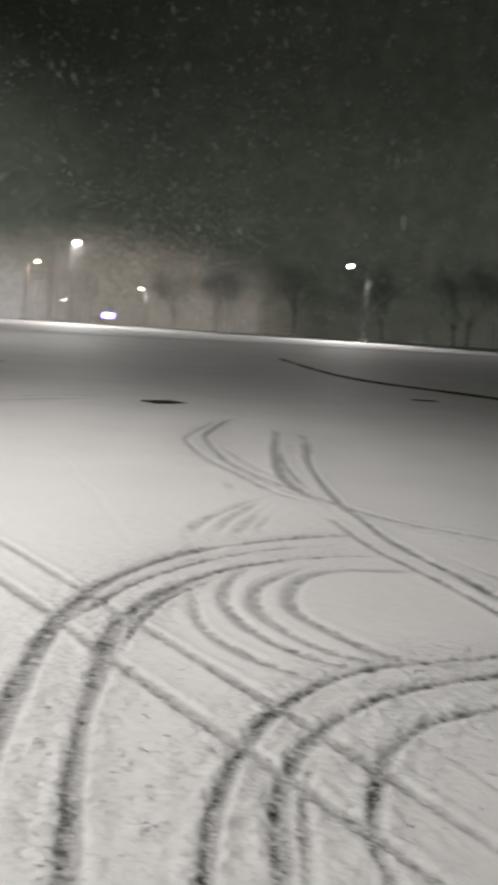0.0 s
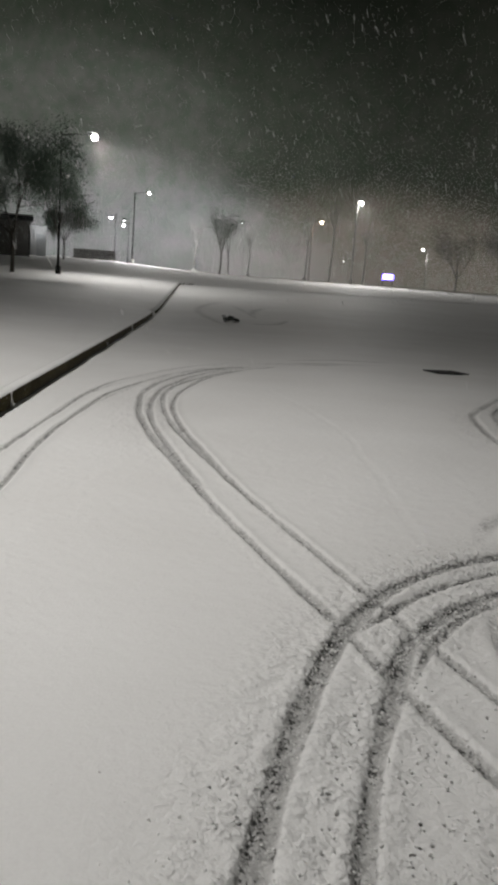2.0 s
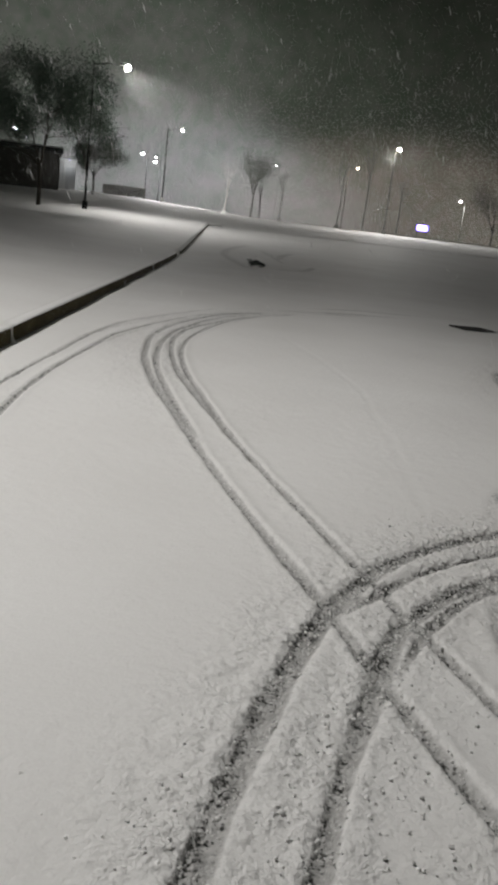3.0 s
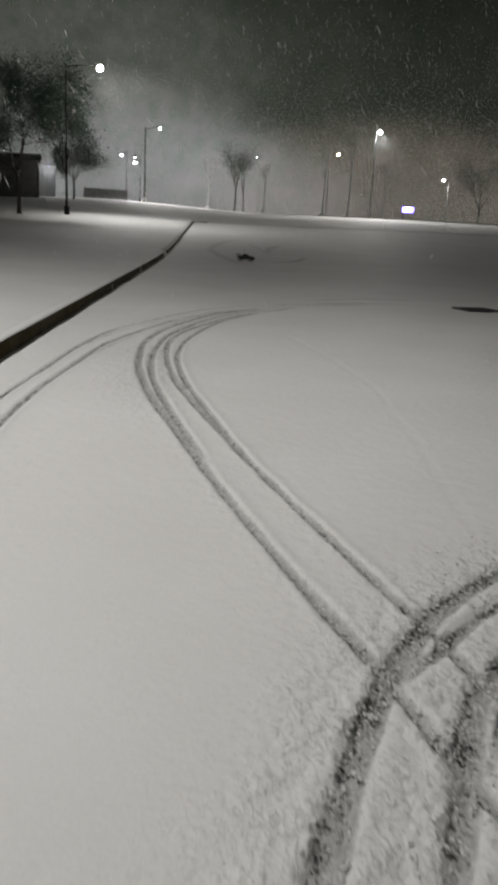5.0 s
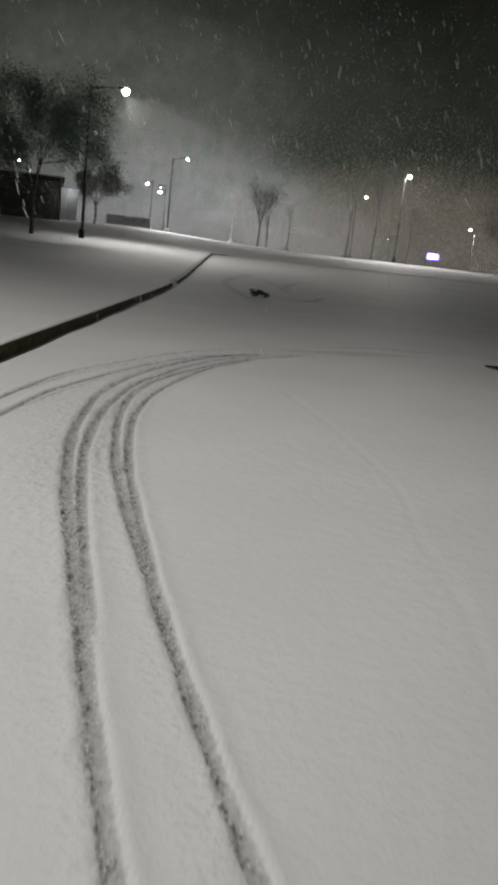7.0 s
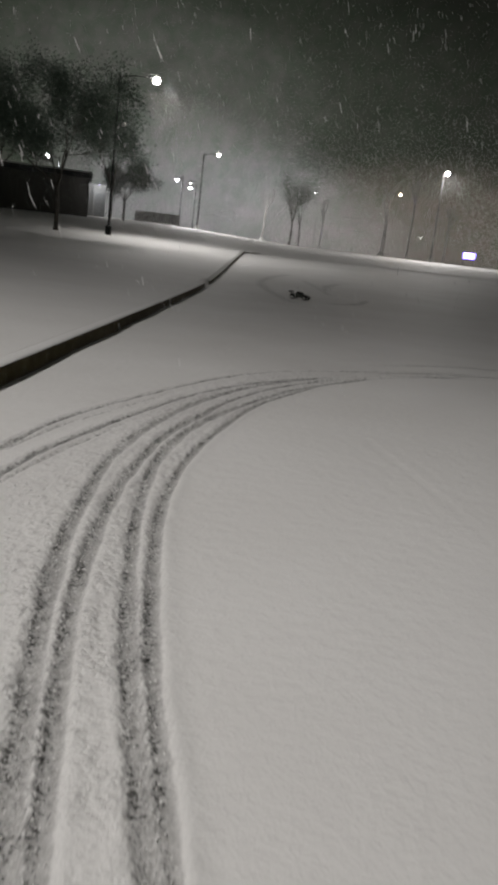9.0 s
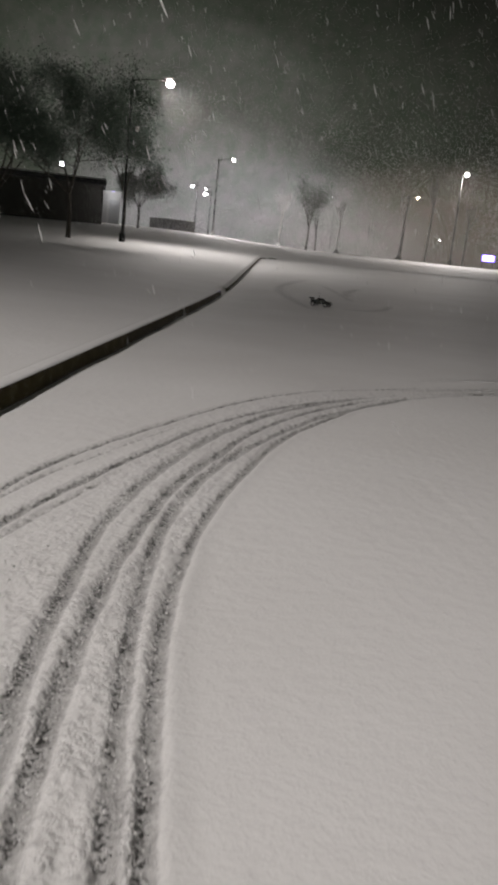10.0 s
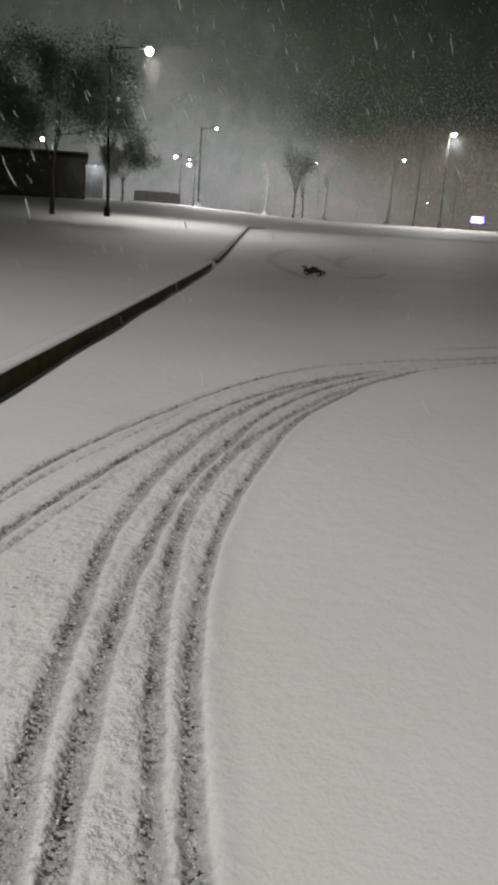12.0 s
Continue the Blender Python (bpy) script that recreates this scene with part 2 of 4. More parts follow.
M_BARK = plain("furrowed_bark", (0.03, 0.026, 0.02), (0.085, 0.075, 0.06), 0.9, 0, 7, 0.8, 0.03)
# bark coloured pale for stuck snow and for the lit haze before it
M_BARK_HAZE = plain("snow_and_haze_bark", (0.50, 0.495, 0.485), (0.78, 0.775, 0.765), 0.9, 0, 9, 0.5, 0.02)
M_LEAF = leaf_material()
# hedge leaves greyed in colour to stand in for haze
M_HEDGE = plain("haze_greyed_hedge", (0.12, 0.128, 0.116), (0.18, 0.186, 0.176), 0.85, 0, 5, 0.3)
M_BRICK = brick_wall_material()
M_STUCCO = plain("white_stucco", (0.62, 0.61, 0.58), (0.74, 0.73, 0.70), 0.85, 0, 4, 0.3)
M_ROOF = plain("dark_roof_fascia", (0.025, 0.025, 0.024), (0.05, 0.05, 0.048), 0.7, 0, 5, 0.2)
M_DOOR = plain("grey_metal_door", (0.48, 0.48, 0.47), (0.58, 0.58, 0.565), 0.45, 0.1, 4, 0.05)
M_IRON = plain("wet_cast_iron", (0.008, 0.008, 0.007), (0.02, 0.019, 0.017), 0.75, 0.0, 30, 0.4)
M_WET = plain("wet_bare_asphalt", (0.008, 0.008, 0.008), (0.022, 0.021, 0.02), 0.8, 0, 60, 0.5, 0.006)
M_LENS = glowing("cool_lamp_glass", (1.0, 0.97, 0.92), 60)
M_BRIGHT = glowing("bright_lamp_glass", (1.0, 0.97, 0.92), 130)
M_LENS_W = glowing("warm_lamp_glass", (1.0, 0.80, 0.60), 22)
M_LENS_P = glowing("pale_lamp_glass", (0.92, 0.95, 1.0), 30)
M_SIGN = glowing("violet_white_screen", (0.54, 0.46, 1.0), 2.7)
M_SIGN_B = glowing("blue_screen", (0.14, 0.12, 1.0), 3.0)
M_RUBBER = plain("black_tyre_rubber", (0.012, 0.012, 0.012), (0.03, 0.03, 0.03), 0.85, 0, 40, 0.5, 0.003)
M_RIM = plain("white_plastic_rim", (0.62, 0.62, 0.61), (0.75, 0.75, 0.74), 0.45, 0, 20, 0.0)
M_SHELL = plain("black_painted_shell", (0.012, 0.014, 0.013), (0.03, 0.034, 0.03), 0.3, 0, 12, 0.0)
M_TRIM = plain("green_grey_decal", (0.06, 0.09, 0.07), (0.13, 0.16, 0.13), 0.4, 0, 25, 0.0)
M_GLASS = plain("smoked_window", (0.004, 0.004, 0.005), (0.01, 0.01, 0.011), 0.1, 0, 10, 0.0)
M_CHASSIS = plain("dull_black_plastic", (0.015, 0.015, 0.015), (0.035, 0.035, 0.035), 0.6, 0, 30, 0.2, 0.002)


# ---------------------------------------------------------------- mesh helpers
def mesh_of(bm, name, mat, smooth=False):
    me = bpy.data.meshes.new(name)
    bm.normal_update()
    bm.to_mesh(me)
    bm.free()
    me.materials.append(mat)
    if smooth:
        me.polygons.foreach_set("use_smooth", [True] * len(me.polygons))
    return me


def part(name, bm, mat, parent, label="", smooth=False):
    ob = new(name, mesh_of(bm, name, mat, smooth))
    ob.parent = parent
    if label:
        ob["label"] = label
    return ob


def thing(name, x, y, z, turn=0.0, **tags):
    ob = new(name)
    ob.empty_display_size = 0.2
    ob.matrix_basis = pose(x, y, z, 0, 0, turn)
    return tagged(ob, **tags)


def box(bm, cx, cy, cz, sx, sy, sz, bevel=0.0, rot=None):
    r = bmesh.ops.create_cube(bm, size=1, matrix=Matrix.Translation((cx, cy, cz)) @ (rot or Matrix()) @ Matrix.Diagonal((sx, sy, sz, 1)))
    if bevel:
        edges = list({e for v in r["verts"] for e in v.link_edges})
        bmesh.ops.bevel(bm, geom=edges, offset=bevel, segments=2, affect="EDGES", profile=0.6)
    return bm


def tube(bm, pts, radii, sides=8, caps=True):
    """A tapered tube along points."""
    rings = []
    pts = [Vector(p) for p in pts]
    side = None
    for i, p in enumerate(pts):
        d = (pts[min(i + 1, len(pts) - 1)] - pts[max(i - 1, 0)]).normalized()
        if side is None:
            side = d.cross(Vector((0.3, 1, 0.2))).normalized()
        side = (side - d * side.dot(d)).normalized()
        other = d.cross(side)
        rings.append([bm.verts.new(p + radii[i] * (math.cos(a) * side + math.sin(a) * other)) for a in (2 * math.pi * k / sides for k in range(sides))])
    for a, b in zip(rings, rings[1:]):
        for k in range(sides):
            bm.faces.new((a[k], a[(k + 1) % sides], b[(k + 1) % sides], b[k]))
    if caps:
        bm.faces.new(rings[0][::-1])
        bm.faces.new(rings[-1])
    return bm


def lathe(bm, profile, axis=Matrix(), sides=20, closed=False):
    """Turn (radius, height) pairs round z."""
    rings = [[bm.verts.new(axis @ Vector((r * math.cos(a), r * math.sin(a), h))) for a in (2 * math.pi * k / sides for k in range(sides))] for r, h in profile]
    pairs = list(zip(rings, rings[1:])) + ([(rings[-1], rings[0])] if closed else [])
    for a, b in pairs:
        for k in range(sides):
            bm.faces.new((a[k], a[(k + 1) % sides], b[(k + 1) % sides], b[k]))
    if not closed:
        bm.faces.new(rings[0][::-1])
        bm.faces.new(rings[-1])
    return bm


def spline(points, step=0.03):
    """Evenly spaced points on a Catmull-Rom curve."""
    p = [np.array(q, float) for q in points]
    p = [2 * p[0] - p[1]] + p + [2 * p[-1] - p[-2]]
    out = []
    for i in range(1, len(p) - 2):
        n = max(2, int(np.linalg.norm(p[i + 1] - p[i]) / step))
        t = np.linspace(0, 1, n, endpoint=False)[:, None]
        a, b, c, d = p[i - 1:i + 3]
        out.append(0.5 * (2 * b + (c - a) * t + (2 * a - 5 * b + 4 * c - d) * t ** 2 + (3 * b - a - 3 * c + d) * t ** 3))
    return np.concatenate(out)


# ---------------------------------------------------------------- tyre ruts in the snow: half width, strength, way
RUTS = []


def rut(half, power, *way):
    RUTS.append((half, power, list(way)))


# wide ruts of the outer circle; front and rear wheels part where it turns
rut(0.057, 1.0, (0.62, 1.7), (0.80, 2.15), (0.99, 2.58), (1.27, 3.10), (1.64, 3.69), (1.98, 4.11), (2.28, 4.40), (2.72, 4.69), (3.20, 4.88), (3.73, 4.93), (4.35, 4.89), (4.9, 4.75))
rut(0.036, 0.95, (1.62, 3.62), (1.78, 3.82), (1.94, 3.95), (2.18, 4.14), (2.50, 4.36), (2.90, 4.55), (3.31, 4.66), (3.81, 4.68), (4.4, 4.60))
rut(0.050, 1.0, (0.84, 1.5), (1.00, 1.9), (1.28, 2.50), (1.49, 2.88), (1.73, 3.26), (1.99, 3.67), (2.19, 3.87), (2.46, 4.08), (2.90, 4.30), (3.36, 4.41), (4.07, 4.36), (4.5, 4.22))
rut(0.036, 0.95, (1.72, 3.15), (1.86, 3.36), (2.03, 3.57), (2.19, 3.75), (2.45, 3.97), (2.72, 4.13), (3.14, 4.28))
# inner loops, half snowed in
rut(0.046, 0.55, (2.90, 4.25), (2.69, 4.08), (2.58, 3.89), (2.47, 3.67), (2.39, 3.42), (2.38, 3.15), (2.42, 2.92), (2.52, 2.66), (2.74, 2.30))
rut(0.052, 0.6, (3.60, 4.38), (3.29, 4.36), (2.99, 4.14), (2.77, 3.87), (2.65, 3.60), (2.60, 3.32), (2.62, 3.01), (2.74, 2.74), (2.98, 2.36))
rut(0.054, 0.6, (4.0, 4.15), (3.72, 4.20), (3.51, 4.17), (3.15, 4.01), (2.93, 3.80), (2.81, 3.57), (2.76, 3.30), (2.77, 2.98), (2.90, 2.72), (3.16, 2.38))
rut(0.056, 0.6, (4.7, 3.6), (4.39, 3.80), (4.19, 3.92), (3.82, 4.07), (3.50, 4.03), (3.24, 3.84), (3.06, 3.62), (2.98, 3.42), (2.97, 3.15), (2.99, 2.88), (3.08, 2.68), (3.36, 2.36))
# the near circle
rut(0.038, 1.0, (1.02, 1.25), (1.20, 1.54), (1.36, 1.78), (1.54, 2.02), (1.70, 2.19), (1.86, 2.33), (2.07, 2.48), (2.28, 2.58), (2.55, 2.67), (2.79, 2.68), (3.02, 2.66), (3.51, 2.52), (4.1, 2.28), (4.7, 1.95))
rut(0.040, 1.0, (1.30, 1.25), (1.42, 1.48), (1.53, 1.65), (1.74, 1.95), (1.90, 2.11), (2.08, 2.24), (2.29, 2.34), (2.50, 2.40), (2.74, 2.44), (3.01, 2.43), (3.31, 2.36), (3.9, 2.14), (4.5, 1.8))
rut(0.030, 0.9, (1.45, 1.40), (1.62, 1.66), (1.77, 1.86), (1.90, 2.02), (2.06, 2.15), (2.28, 2.29))
rut(0.032, 1.0, (1.66, 1.15), (1.78, 1.45), (1.87, 1.64), (1.99, 1.78), (2.12, 1.90), (2.27, 2.02), (2.43, 2.10), (2.64, 2.16), (2.83, 2.15), (3.02, 2.13), (3.5, 1.97), (4.0, 1.7))
# the long pair that runs ahead and bends to the right, front and rear wheels apart in the bend
rut(0.037, 0.88, (1.93, 1.1), (1.86, 2.4), (1.815, 3.2), (1.785, 4.0), (1.735, 4.8), (1.715, 5.7), (1.70, 6.7), (1.688, 7.7), (1.685, 8.3), (1.70, 8.8), (1.73, 9.4), (1.80, 10.2), (1.89, 10.75), (2.04, 11.56), (2.28, 12.35))
rut(0.042, 0.7, (2.04, 11.56), (2.28, 12.35), (2.68, 13.32), (3.07, 14.07), (3.76, 15.05), (5.03, 16.35))
rut(0.034, 0.85, (1.74, 6.4), (1.74, 7.1), (1.75, 7.8), (1.77, 8.4), (1.80, 9.0), (1.85, 9.6), (1.95, 10.3), (2.09, 11.02), (2.25, 11.62), (2.50, 12.41), (2.86, 13.2), (3.31, 14.11), (4.04, 15.11), (5.2, 16.3))
rut(0.033, 0.86, (2.21, 1.1), (2.19, 2.2), (2.16, 3.2), (2.10, 4.2), (2.06, 5.1), (2.04, 5.9), (2.025, 6.7), (2.01, 7.4), (2.0, 8.0), (2.01, 8.8), (2.045, 9.45), (2.13, 10.35), (2.25, 11.1), (2.38, 11.7), (2.63, 12.45))
rut(0.040, 0.7, (2.38, 11.7), (2.63, 12.45), (3.0, 13.25), (3.54, 14.15), (4.27, 15.12), (5.55, 16.39))
rut(0.031, 0.85, (2.02, 6.2), (2.03, 7.0), (2.045, 7.7), (2.065, 8.3), (2.09, 8.9), (2.14, 9.5), (2.25, 10.4), (2.39, 11.08), (2.60, 11.8), (2.91, 12.6), (3.43, 13.78), (3.96, 14.59), (4.89, 15.79), (5.73, 16.51), (7.5, 17.4))
# the pair that comes in from the kerb
rut(0.027, 0.85, (0.0, 7.0), (0.24, 7.88), (0.78, 9.75), (1.18, 11.2), (1.50, 12.1), (1.74, 12.68), (2.06, 13.27), (2.47, 13.96), (3.00, 14.77), (3.65, 15.59), (4.57, 16.45), (6.2, 17.4))
rut(0.016, 0.6, (1.2, 11.2), (1.51, 11.98), (1.75, 12.5), (1.90, 12.75), (2.46, 13.72), (2.97, 14.54))
rut(0.030, 0.88, (0.0, 5.7), (0.27, 6.74), (0.47, 7.76), (0.74, 8.84), (1.08, 10.0), (1.50, 11.4), (1.77, 12.03), (2.04, 12.55), (2.41, 13.25), (2.90, 14.13), (3.50, 14.90), (4.21, 15.62), (5.6, 16.7))
rut(0.017, 0.6, (1.2, 10.4), (1.57, 11.38), (1.78, 11.83), (1.99, 12.24), (2.3, 12.9))
# a lone straight line through the near circle
rut(0.020, 0.5, (2.60, 2.5), (2.53, 2.08), (2.49, 1.6), (2.46, 1.2))
# curves farther out over the lot
rut(0.044, 0.95, (6.6, 2.4), (6.0, 3.5), (5.64, 4.25), (5.46, 4.71), (5.35, 5.15), (5.34, 6.0), (5.42, 6.85), (5.60, 7.7), (5.85, 8.5), (6.1, 9.1), (6.62, 10.2), (7.15, 11.1), (8.5, 12.7), (9.3, 13.5))
rut(0.044, 0.75, (5.38, 5.7), (5.11, 6.1), (5.12, 6.65), (5.42, 7.7), (5.60, 8.4), (5.83, 9.15), (6.36, 10.4), (6.93, 11.2), (8.6, 13.1))
rut(0.065, 0.85, (8.88, 11.65), (8.37, 10.91), (7.04, 9.15), (6.02, 7.68), (5.48, 6.71), (5.27, 6.0))
rut(0.050, 0.9, (8.39, 10.19), (7.00, 8.38), (6.11, 7.07), (5.58, 6.20), (5.30, 5.72), (5.11, 5.27), (4.84, 4.71), (4.63, 4.14), (4.51, 3.71), (4.3, 3.1), (4.2, 2.5), (4.15, 1.9))
rut(0.045, 0.8, (4.95, 5.70), (4.76, 5.16), (4.48, 4.46), (4.37, 4.00), (4.27, 3.59), (4.05, 2.9), (3.9, 2.4), (3.8, 1.8))
rut(0.035, 0.5, (4.85, 4.2), (4.79, 3.96), (4.67, 3.45), (4.6, 3.1), (4.55, 2.4))
rut(0.07, 0.45, (3.2, 5.0), (3.41, 5.33), (3.64, 5.61), (3.95, 5.85), (4.32, 6.08), (4.63, 6.26), (5.2, 6.4))
rut(0.06, 0.45, (3.4, 5.0), (3.63, 5.29), (3.98, 5.67), (4.32, 5.92), (4.71, 6.21), (5.1, 6.35))
rut(0.06, 0.42, (3.45, 4.9), (3.65, 5.09), (3.99, 5.44), (4.33, 5.74), (4.76, 6.06))
rut(0.05, 0.42, (3.7, 4.9), (3.83, 5.06), (4.15, 5.42), (4.49, 5.71), (4.8, 5.9))
rut(0.05, 0.7, (7.3, 9.4), (7.07, 9.11), (6.30, 7.90), (5.71, 6.86), (5.5, 6.4))
rut(0.05, 0.7, (8.95, 11.7), (8.83, 11.23), (8.66, 10.57), (7.84, 9.39), (6.99, 8.33))
rut(0.025, 0.7, (6.6, 9.9), (6.39, 9.40), (6.04, 8.42), (5.83, 7.72), (5.7, 7.3))
rut(0.06, 0.38, (5.23, 7.68), (4.85, 6.95), (4.57, 6.36))
# loops at the foot of the rise, broad and half snowed in
rut(0.08, 0.50, (6.2, 32.8), (6.7, 33.1), (7.3, 33.5), (8.2, 33.9), (8.6, 33.4))
rut(0.34, 0.42, (12.2, 46.1), (11.0, 44.5), (9.7, 41.6), (8.9, 38.8), (8.6, 36.1), (8.4, 33.1), (8.3, 30.5))
rut(0.26, 0.50, (8.9, 33.2), (9.6, 32.5), (10.1, 32.6), (10.7, 33.0), (11.3, 33.8), (12.0, 35.2), (12.6, 36.5))
rut(0.24, 0.40, (11.6, 43.6), (11.6, 42.0), (11.3, 38.7), (10.8, 35.3))
rut(0.34, 0.44, (14.0, 43.2), (13.4, 42.8), (12.3, 41.0), (11.5, 38.8), (11.2, 37.3))
rut(0.10, 0.50, (15.7, 40.0), (16.2, 40.2), (16.8, 40.4))
# churned patch where the curves meet
rut(0.20, 0.50, (4.9, 16.5), (5.7, 17.0), (6.6, 17.3), (7.6, 17.5), (9.0, 17.6))
rut(0.16, 0.46, (5.2, 16.4), (6.2, 16.9), (7.2, 17.1), (8.2, 17.1))
rut(0.20, 0.46, (5.6, 17.3), (6.2, 17.8), (7.0, 18.2), (8.4, 18.6), (10.2, 18.6))
# an old track, nearly snowed in
rut(0.05, 0.10, (2.7, 4.6), (3.2, 6.35), (3.42, 7.05), (3.58, 7.77), (3.95, 9.1), (4.1, 11.0), (4.2, 13.0))


def ruled(stops):
    """Grid lines from (end, spacing) pairs."""
    out = [stops[0]]
    for end, gap in stops[1:]:
        n = max(1, round((end - out[-1]) / gap))
        out += list(np.linspace(out[-1], end, n + 1)[1:])
    return out


def growing(a, b, first, rate=1.25):
    out, gap, p = [], first, a
    s = 1 if b > a else -1
    while (b - p) * s > gap * 1.5:
        p += s * gap
        gap *= rate
        out.append(p)
    return out + [b]


def snow_ground():
    us = ruled([-0.06, (-0.03, 0.03), (0.40, 0.11), (4.6, 0.0145), (7.4, 0.026), (9.2, 0.05), (17.0, 0.16)])
    us = growing(-0.06, -1600, 0.12, 1.16)[::-1] + us + growing(17.0, 1800, 0.4, 1.14)
    vs = ruled([-15.6, (-3.0, 0.024), (4.5, 0.045), (15.0, 0.35), (18.9, 0.13), (20.8, 0.08), (31.0, 0.14), (48.6, 0.6), (49.97, 0.15), (50.03, 0.02), (50.06, 0.03)])
    vs = growing(-15.6, -900, 0.2, 1.22)[::-1] + vs + growing(50.06, 1800, 0.2, 1.13)
    us, vs = np.array(us), np.array(vs)
    nu, nv = len(us), len(vs)
    U, V = np.meshgrid(us, vs, indexing="ij")
    X, Y = to_xy(U, V)
    rut, bank, spat, side = (np.zeros_like(U) for _ in range(4))
    for w, power, way in RUTS:
        p = spline(way, 0.03 if w < 0.1 else 0.1)
        pu, pv = to_uv(p[:, 0], p[:, 1])
        fade = np.clip(np.minimum(np.arange(len(p)), np.arange(len(p))[::-1]) / (22.0 if w < 0.1 else 14), 0, 1)
        wild = 0.85 + 0.3 * np.array([noise.noise((q[0] * 3, q[1] * 3, w * 90)) for q in p])
        tu, tv = np.gradient(pu), np.gradient(pv)
        tl = np.hypot(tu, tv)
        for k in range(len(p)):
            ww = w * wild[k] * (1 + 0.28 * min(max((p[k, 1] - 6) / 3, 0), 1) * (w < 0.045))
            wide = 0.6 if power > 0.9 else 3.0 * w if w > 0.15 else 0.8 if power > 0.6 and w < 0.1 else max(5.0 * w, 0.45)
            a, b = np.searchsorted(us, (pu[k] - wide, pu[k] + wide))
            c, d = np.searchsorted(vs, (pv[k] - wide, pv[k] + wide))
            if a == b or c == d:
                continue
            du, dv = us[a:b, None] - pu[k], vs[None, c:d] - pv[k]
            r = np.sqrt(du * du + dv * dv)
            s = power * fade[k]
            lat = (tu[k] * dv - tv[k] * du) / tl[k] / ww
            prof = s * np.exp(-(r / ww) ** (4 if w < 0.15 else 2))
            side[a:b, c:d] = np.where(prof > rut[a:b, c:d], np.clip(lat, -1.5, 1.5), side[a:b, c:d])
            rut[a:b, c:d] = np.maximum(rut[a:b, c:d], prof)
            smooth_side = np.where(lat < 0, 1.0, 0.45)
            bank[a:b, c:d] = np.maximum(bank[a:b, c:d], smooth_side * s * min(1, w / 0.03) * np.exp(-((r - 1.35 * ww) / np.where(r < 1.35 * ww, 0.35 * ww, 1.5 * ww)) ** 2))
            if power > 0.9:
                spat[a:b, c:d] = np.maximum(spat[a:b, c:d], fade[k] * np.exp(-(r / 0.30) ** 2) * np.clip(0.85 + 0.15 * lat, 0.55, 1))
            elif w > 0.025 and power > 0.6:
                spat[a:b, c:d] = np.maximum(spat[a:b, c:d], fade[k] * np.maximum(0.45 * np.exp(-(r / 0.13) ** 2), 0.75 * (w > 0.0305) * min(max((p[k, 1] - 7) / 2, 0), 1) * np.exp(-(r / 0.42) ** 2)) * np.clip(0.6 + 0.3 * lat, 0.1, 1))
    rough = np.random.default_rng(5).normal(0, 1, U.shape)
    rough = (rough + np.roll(rough, 1, 0) + np.roll(rough, 1, 1) + np.roll(rough, (1, 1), (0, 1))) / 2
    drift = 0.010 * np.sin(1.3 * X + 0.6 * Y) * np.sin(0.9 * Y - 0.35 * X + 1.1) + 0.005 * np.sin(3.1 * X - 2.2 * Y)
    near = np.exp(-((U - 3) / 14) ** 2 - ((V + 6) / 30) ** 2)
    bank = np.clip(bank - rut, 0, 1)
    Z = ground_z(X, Y) + drift * near - 0.024 * rut + 0.011 * bank * (1 + 0.05 * rough) + (0.0028 * spat + 0.0030 * rut) * rough
    idx = np.arange(nu * nv).reshape(nu, nv)
    quads = np.stack([idx[:-1, :-1], idx[1:, :-1], idx[1:, 1:], idx[:-1, 1:]], -1).reshape(-1, 4)
    me = bpy.data.meshes.new("ground")
    me.vertices.add(nu * nv)
    me.vertices.foreach_set("co", np.stack([X, Y, Z], -1).astype(np.float32).ravel())
    me.loops.add(len(quads) * 4)
    me.loops.foreach_set("vertex_index", quads.astype(np.int32).ravel())
    me.polygons.add(len(quads))
    me.polygons.foreach_set("loop_start", np.arange(0, len(quads) * 4, 4, dtype=np.int32))
    me.polygons.foreach_set("use_smooth", np.ones(len(quads), bool))
    for name, data in (("rut", rut), ("spatter", spat), ("side", side)):
        me.attributes.new(name, "FLOAT", "POINT").data.foreach_set("value", data.astype(np.float32).ravel())
    me.update(calc_edges=True)
    me.materials.append(M_SNOW)
    return tagged(new("ground", me), "snow-covered car park and lawn with dark tyre ruts", "ground", kind="structure")


snow_ground()


# ---------------------------------------------------------------- kerbs
def kerb_stone(length, height=0.168, width=0.15):
    bm = bmesh.new()
    prof = [(0.0, -0.12), (0.0, 0.0), (-0.012, height - 0.03), (-0.02, height - 0.012), (-0.04, height), (-width, height), (-width, -0.12)]
    a = [bm.verts.new((x, 0.006, z)) for x, z in prof]
    b = [bm.verts.new((x, length - 0.006, z)) for x, z in prof]
    n = len(prof)
    for i in range(n):
        bm.faces.new((a[i], a[(i + 1) % n], b[(i + 1) % n], b[i]))
    bm.faces.new(a[::-1])
    bm.faces.new(b)
    bmesh.ops.recalc_face_normals(bm, faces=bm.faces)
    return mesh_of(bm, "kerb_stone", M_KERB)


